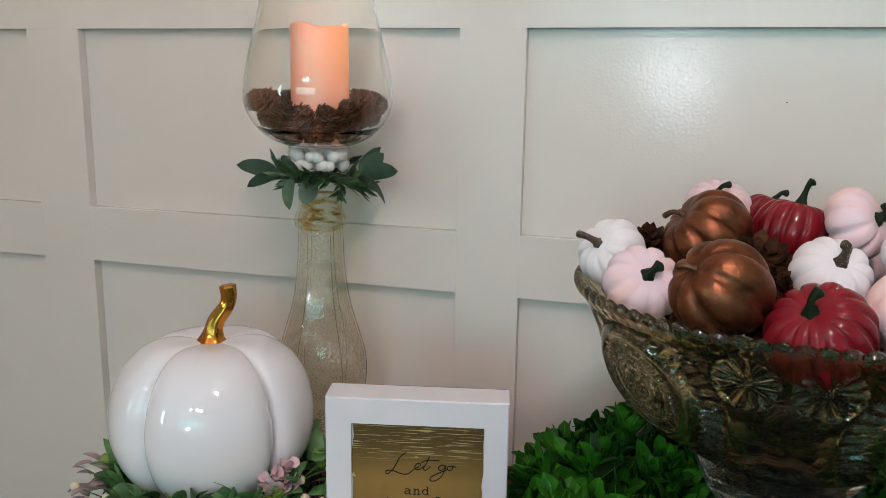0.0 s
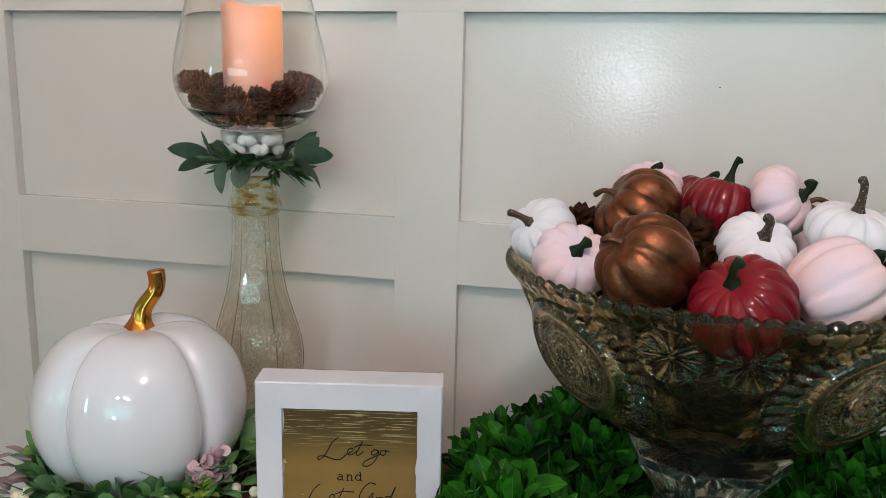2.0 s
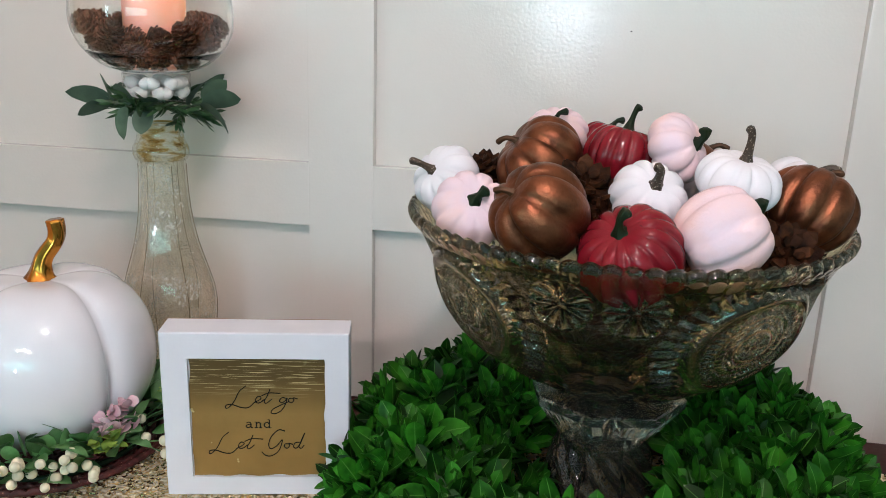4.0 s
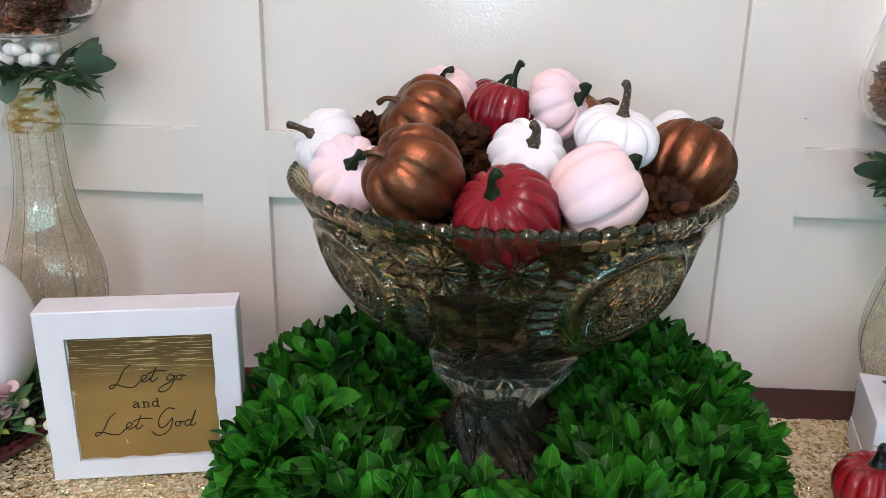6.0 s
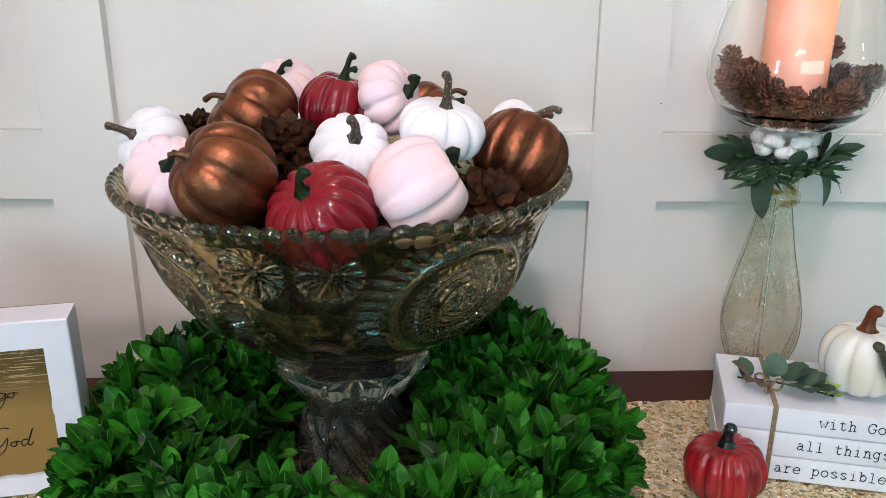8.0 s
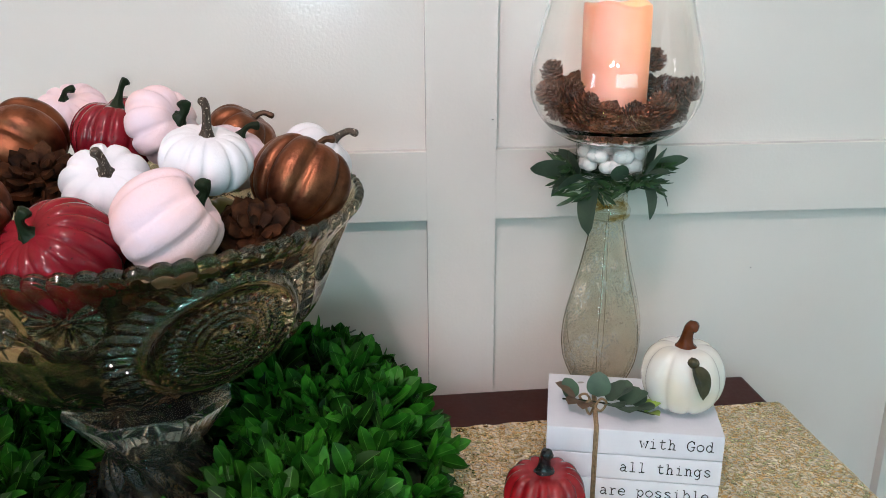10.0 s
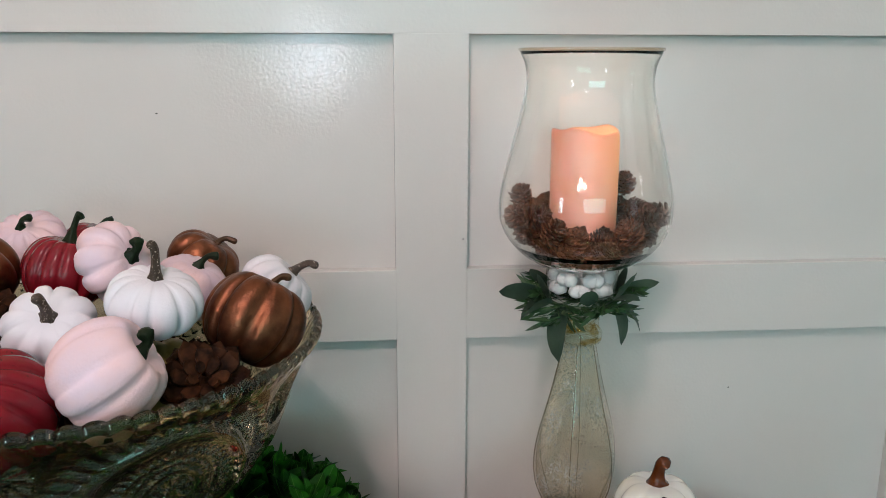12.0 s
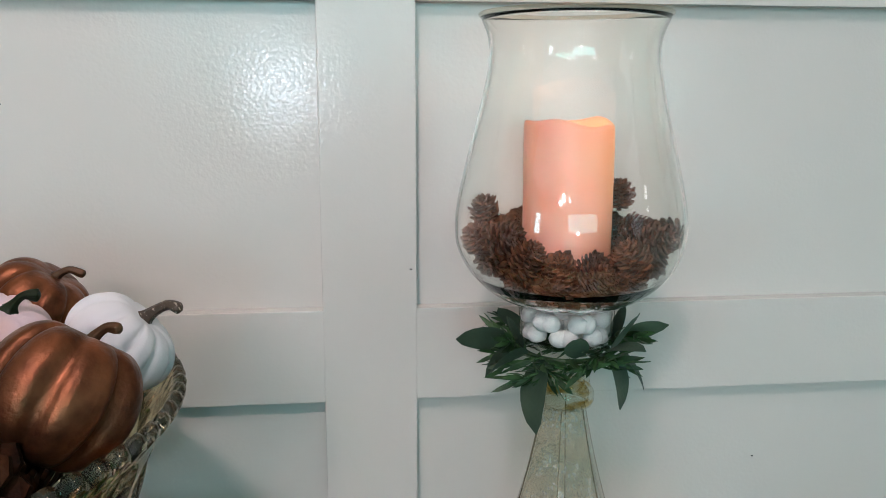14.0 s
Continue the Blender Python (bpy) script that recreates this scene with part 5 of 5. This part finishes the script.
TYPED = {
    "w": (1.2, (False, ((0.02, 1), (0.28, 0), (0.5, 0.74), (0.72, 0), (0.98, 1))), (False, ((-0.1, 1), (0.2, 1))), (False, ((0.8, 1), (1.1, 1)))),
    "i": (1.2, (False, ((0.2, 1), (0.5, 1), (0.5, 0))), (False, ((0.14, 0), (0.86, 0))), (False, ((0.46, 1.36), (0.54, 1.36)))),
    "t": (1.2, (True, ((0.4, 1.36), (0.4, 0.8), (0.4, 0.2), (0.58, 0.0), (0.9, 0.14))), (False, ((0.1, 1), (0.84, 1)))),
    "h": (1.2, (False, ((0.04, 1.45), (0.24, 1.45), (0.24, 0))), (False, ((0.02, 0), (0.44, 0))), ARCH, FOOT),
    "n": (1.2, (False, ((0.04, 1), (0.24, 1), (0.24, 0))), (False, ((0.02, 0), (0.44, 0))), ARCH, FOOT),
    "G": (1.2, (True, ((0.88, 1.05), (0.70, 1.38), (0.40, 1.38), (0.08, 1.0), (0.08, 0.4), (0.40, 0), (0.74, 0.06), (0.88, 0.3), (0.88, 0.6))), (False, ((0.55, 0.6), (1.04, 0.6))), (False, ((0.88, 1.4), (0.88, 1.0)))),
    "o": (1.2, (True, ((0.5, 1.0), (0.12, 0.72), (0.12, 0.28), (0.5, 0.0), (0.88, 0.28), (0.88, 0.72), (0.5, 1.0)))),
    "d": (1.2, BACK_ROUND, (False, ((0.52, 1.45), (0.74, 1.45), (0.74, 0), (0.98, 0)))),
    "a": (1.2, (True, ((0.16, 0.84), (0.45, 1.0), (0.74, 0.76), (0.74, 0.4), (0.76, 0.05), (0.98, 0.0))), (True, ((0.74, 0.58), (0.36, 0.55), (0.10, 0.28), (0.36, 0.0), (0.74, 0.26)))),
    "l": (1.2, (False, ((0.2, 1.45), (0.5, 1.45), (0.5, 0))), (False, ((0.14, 0), (0.86, 0)))),
    "g": (1.2, BACK_ROUND, (False, ((0.98, 1), (0.74, 1), (0.74, 0.2))), (True, ((0.74, 0.3), (0.74, -0.2), (0.5, -0.46), (0.18, -0.40)))),
    "s": (1.2, (True, ((0.84, 0.78), (0.5, 1.0), (0.16, 0.76), (0.5, 0.5), (0.86, 0.25), (0.5, 0.0), (0.12, 0.22)))),
    "r": (1.2, (False, ((0.1, 1), (0.36, 1), (0.36, 0))), (False, ((0.1, 0), (0.68, 0))), (True, ((0.36, 0.62), (0.6, 0.96), (0.92, 0.9)))),
    "e": (1.2, (True, ((0.12, 0.52), (0.5, 0.52), (0.88, 0.52), (0.78, 0.88), (0.46, 1.0), (0.10, 0.66), (0.14, 0.22), (0.5, 0.0), (0.9, 0.16)))),
    "p": (1.2, (False, ((0.0, 1), (0.24, 1), (0.24, -0.45))), (False, ((0.0, -0.45), (0.48, -0.45))), ROUND),
    "b": (1.2, (False, ((0.0, 1.45), (0.24, 1.45), (0.24, 0))), ROUND),
    " ": (1.2,),
}


def written(body, forms, unit, thick, mat, spaces=1.0):
    """Lettering of inked strokes in the x, z plane, from x = 0 on the baseline; returns its mesh and its width."""
    bm, x = bmesh.new(), 0.0
    for ch in body:
        wide, *strokes = forms[ch]
        for rounded, pts in strokes:
            line = [((x + px) * unit, 0.0, pz * unit) for px, pz in pts]
            tube(line, [thick] * len(line), 6, bm=bm, steps=6 * len(line) if rounded else None)
        x += wide * (spaces if ch == " " else 1.0)
    return mesh_of(bm, "lettering", mat), x * unit


sign = thing("box_sign", pose(-0.2905, 0.7005, TOP + 0.0035, 0, 0, 12.6), "white box frame sign with lettering on a torn-edged gold board", "sign")
SW, SH, SD = 0.180, 0.174, 0.037
IX0, IX1, IZ0, IZ1 = 0.0255, 0.1570, 0.0200, 0.1475
frame_bm = bmesh.new()
loops = []
for y, d in ((0.0012, 0.0), (0.0, 0.0012), (0.0, -1.0), (SD, -1.0), (SD, 0.0)):
    x0, x1, z0, z1 = (IX0, IX1, IZ0, IZ1) if d < 0 else (d, SW - d, d, SH - d)
    loops.append([frame_bm.verts.new(p) for p in ((x0, y, z0), (x1, y, z0), (x1, y, z1), (x0, y, z1))])
for a, b in zip(loops, loops[1:] + loops[:1]):
    for k in range(4):
        j = (k + 1) % 4
        frame_bm.faces.new((a[k], a[j], b[j], b[k]))
bmesh.ops.recalc_face_normals(frame_bm, faces=frame_bm.faces)
part("frame", frame_bm, SIGN_WHITE, sign, "", False)
part("backing_board", box_bm(0.003, SD, 0.003, SW - 0.003, SD + 0.003, SH - 0.0005), TWINE, sign, "raw brown backing board", False)
part("mount", box_bm(IX0 - 0.001, 0.0040, IZ0 - 0.001, IX1 + 0.001, 0.02, IZ1 + 0.001), SIGN_WHITE, sign, "", False)
foil = bmesh.new()
edge = []
for k in range(96):
    side, u = divmod(k, 24)
    u /= 24
    x = (IX0 + (IX1 - IX0) * u, IX1, IX1 - (IX1 - IX0) * u, IX0)[side]
    z = (IZ0, IZ0 + (IZ1 - IZ0) * u, IZ1, IZ1 - (IZ1 - IZ0) * u)[side]
    wob = 0.0016 * noise.noise(Vector((x * 60, z * 60, 2))) + 0.0007 * noise.noise(Vector((x * 250, z * 250, 5)))
    cx, cz = (IX0 + IX1) / 2, (IZ0 + IZ1) / 2
    edge.append((cx + (x - cx) * 0.985 + wob, cz + (z - cz) * 0.985 + wob))
fr = [foil.verts.new((x, 0.0026, z)) for x, z in edge]
bk = [foil.verts.new((x, 0.0039, z)) for x, z in edge]
foil.faces.new(fr)
foil.faces.new(list(reversed(bk)))
for k in range(96):
    j = (k + 1) % 96
    foil.faces.new((fr[j], fr[k], bk[k], bk[j]))
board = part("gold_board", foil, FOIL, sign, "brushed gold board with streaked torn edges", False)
for body, x, z, gap in (("Let go", 0.0600, 0.1000, 1.0), ("Let God", 0.0420, 0.0505, 2.1)):
    me, wide = written(body, SCRIPT, 0.00587, 0.00050, INK, gap)
    part("lettering", me, None, board, "thin black handwritten lettering", True, Matrix.Translation((x, 0.0023, z)))
me, wide = written("and", TYPED, 0.0060, 0.00046, INK)
part("lettering", me, None, board, "black typewriter lettering", True, Matrix.Translation((0.0915 - wide * 0.62, 0.0023, 0.0735)) @ Matrix.Diagonal((1.25, 1, 1, 1)))

# ---- book blocks ----
stack = thing("book_block_stack", pose(0.4848, 0.7665, TOP + 0.0035, 0, 0, -12.6), "white wooden book blocks tied with twine and lettered in black", "sign")
BW, BD, BH = 0.160, 0.109, 0.0261
for i, words in enumerate(("are possible", "all things", "with God")):
    blk = part("block", box_bm(0.0008 * (i == 1), 0, i * BH + 0.0003, BW - 0.0006 * (i == 0), BD - 0.001 * i, (i + 1) * BH - 0.0006, 0.0011), BOOK_WHITE, stack, "", True)
    tx, wide = written(words, TYPED, 0.0070, 0.00045, INK)
    part("lettering", tx, None, blk, "black typewriter lettering", True, Matrix.Translation((BW - 0.0075 - wide, -0.0002, i * BH + 0.0092)))
TX = 0.044
loop = [(TX, -0.0016, 0.0), (TX, -0.0016, 3 * BH), (TX, 0.0, 3 * BH + 0.0014), (TX, BD, 3 * BH + 0.0014), (TX, BD + 0.0012, 3 * BH), (TX, BD + 0.0012, 0.001)]
part("twine", tube(loop, [0.0012] * 6, 7), TWINE, stack, "brown jute twine")
part("twine", tube([(p[0] + 0.0022, p[1], p[2]) for p in loop], [0.0012] * 6, 7), TWINE, stack, "brown jute twine")
for k, (dx, dy) in enumerate(((-0.010, 0.004), (0.008, -0.003), (-0.006, -0.007))):
    top = 3 * BH + 0.003
    pts = [(TX + dx * 0.1, 0.034, top), (TX + dx * 0.7, 0.034 + dy, top + 0.011), (TX + dx * 1.4, 0.034 + dy * 1.5, top + 0.008), (TX + dx * 0.8, 0.034 + dy * 2, top), (TX, 0.034, top)]
    part("bow", tube(pts, [0.0012] * 5, 7, steps=16), TWINE, stack, "jute twine bow")
sprig = thing("eucalyptus_sprig", stack.matrix_basis @ Matrix.Translation((TX, 0.036, 3 * BH + 0.004)), "grey green eucalyptus sprig tucked under the twine", "sprig")
part("stalk", tube([(-0.03, 0.004, 0.003), (0, 0, 0.004), (0.03, -0.008, 0.004), (0.055, -0.016, 0.003)], [0.0009] * 4, 6, steps=10), GREEN_STEM, sprig)
GREY_LEAF = mesh_of(leaf_bm(0.0195, 0.0180, 0.15, 0.25, None, None, 0.5, 8), "leaf", SAGE)
DRY_LEAF = mesh_of(leaf_bm(0.020, 0.0165, 0.2, 0.5, None, None, 0.5, 8), "leaf", material("dry_leaf_brown", (0.14, 0.085, 0.05), 0.6, 0, 0.6, 90, 500, 0.3))
for x, y, z, rz, ry, sc, me in ((-0.018, 0.002, 0.002, 170, 35, 1.1, 2), (-0.012, 0.0, 0.002, 235, 12, 1.0, 2), (-0.020, 0.004, 0.002, 130, 40, 1.0, 0), (-0.008, -0.004, 0.003, 260, 8, 0.9, 2),
                                (0.004, 0.008, 0.004, 85, 65, 1.15, 0), (0.012, 0.002, 0.004, 30, 25, 1.1, 0), (0.014, -0.004, 0.003, -65, 8, 1.1, 0), (0.020, 0.000, 0.006, -20, 30, 1.0, 0), (0.022, 0.004, 0.004, 60, 20, 1.1, 0),
                                (0.026, -0.006, 0.005, 40, 18, 1.1, 0), (0.028, -0.008, 0.003, -85, 6, 1.2, 0), (0.032, -0.004, 0.005, 5, 22, 1.0, 0), (0.036, -0.010, 0.003, -40, 10, 1.1, 0), (0.038, -0.006, 0.004, 70, 16, 0.9, 0),
                                (0.042, -0.012, 0.003, -30, 20, 1.0, 1), (0.046, -0.014, 0.003, 10, 20, 1.1, 1), (0.050, -0.016, 0.003, -60, 8, 1.0, 1), (0.048, -0.010, 0.003, 60, 15, 0.9, 1)):
    part("leaf", (GREY_LEAF, LIME_LEAF, DRY_LEAF)[me], None, sprig, ("", "fresh lime green leaf", "dry brown leaf")[me], True, pose(x, y, z + 0.001, 0, -ry - 18, rz) @ Matrix.Scale(sc * 1.12, 4))

# ---- small ceramic pumpkins ----
pumpkin("ceramic_pumpkin", (0.4766, 0.7285, TOP + 0.0032 + 0.0305), 0.0372, 0.0305, (-0.03, 0.02, 1), RED_GLAZE, BLACK_GLAZE, "small glossy red ceramic pumpkin with a black stem", 14, 0.12, 0.006, 51, (0.021, 0.0056, 0.004), 60, 0.1,
        power=1.1, flat=0.58, stem_ridge=0.05)
wp = pumpkin("ceramic_pumpkin", (0.6190, 0.7885, TOP + 0.0035 + 3 * BH + 0.0350), 0.0390, 0.0348, (0.0, 0.0, 1), CREAM_GLAZE, BROWN_GLAZE, "cream glazed ceramic pumpkin with a brown stem on the book blocks", 8, 0.11, 0.005, 61,
             (0.023, 0.0058, 0.006), 150, 0.0, power=2.2, flat=0.66, stem_ridge=0.05)
part("leaf", leaf_bm(0.031, 0.018, 0.4, 0.5, None, None, 0.6, 8, 0.10), LEAF_GLAZE, wp, "olive glazed leaf", True, pose(0.003, 0.0320, 0.0600, 0, 46, 108))
part("bud", blob(0.0055, 2, 0.1), LEAF_GLAZE, wp, "olive glazed bud", True, Matrix.Translation((0.003, 0.0290, 0.0605)))
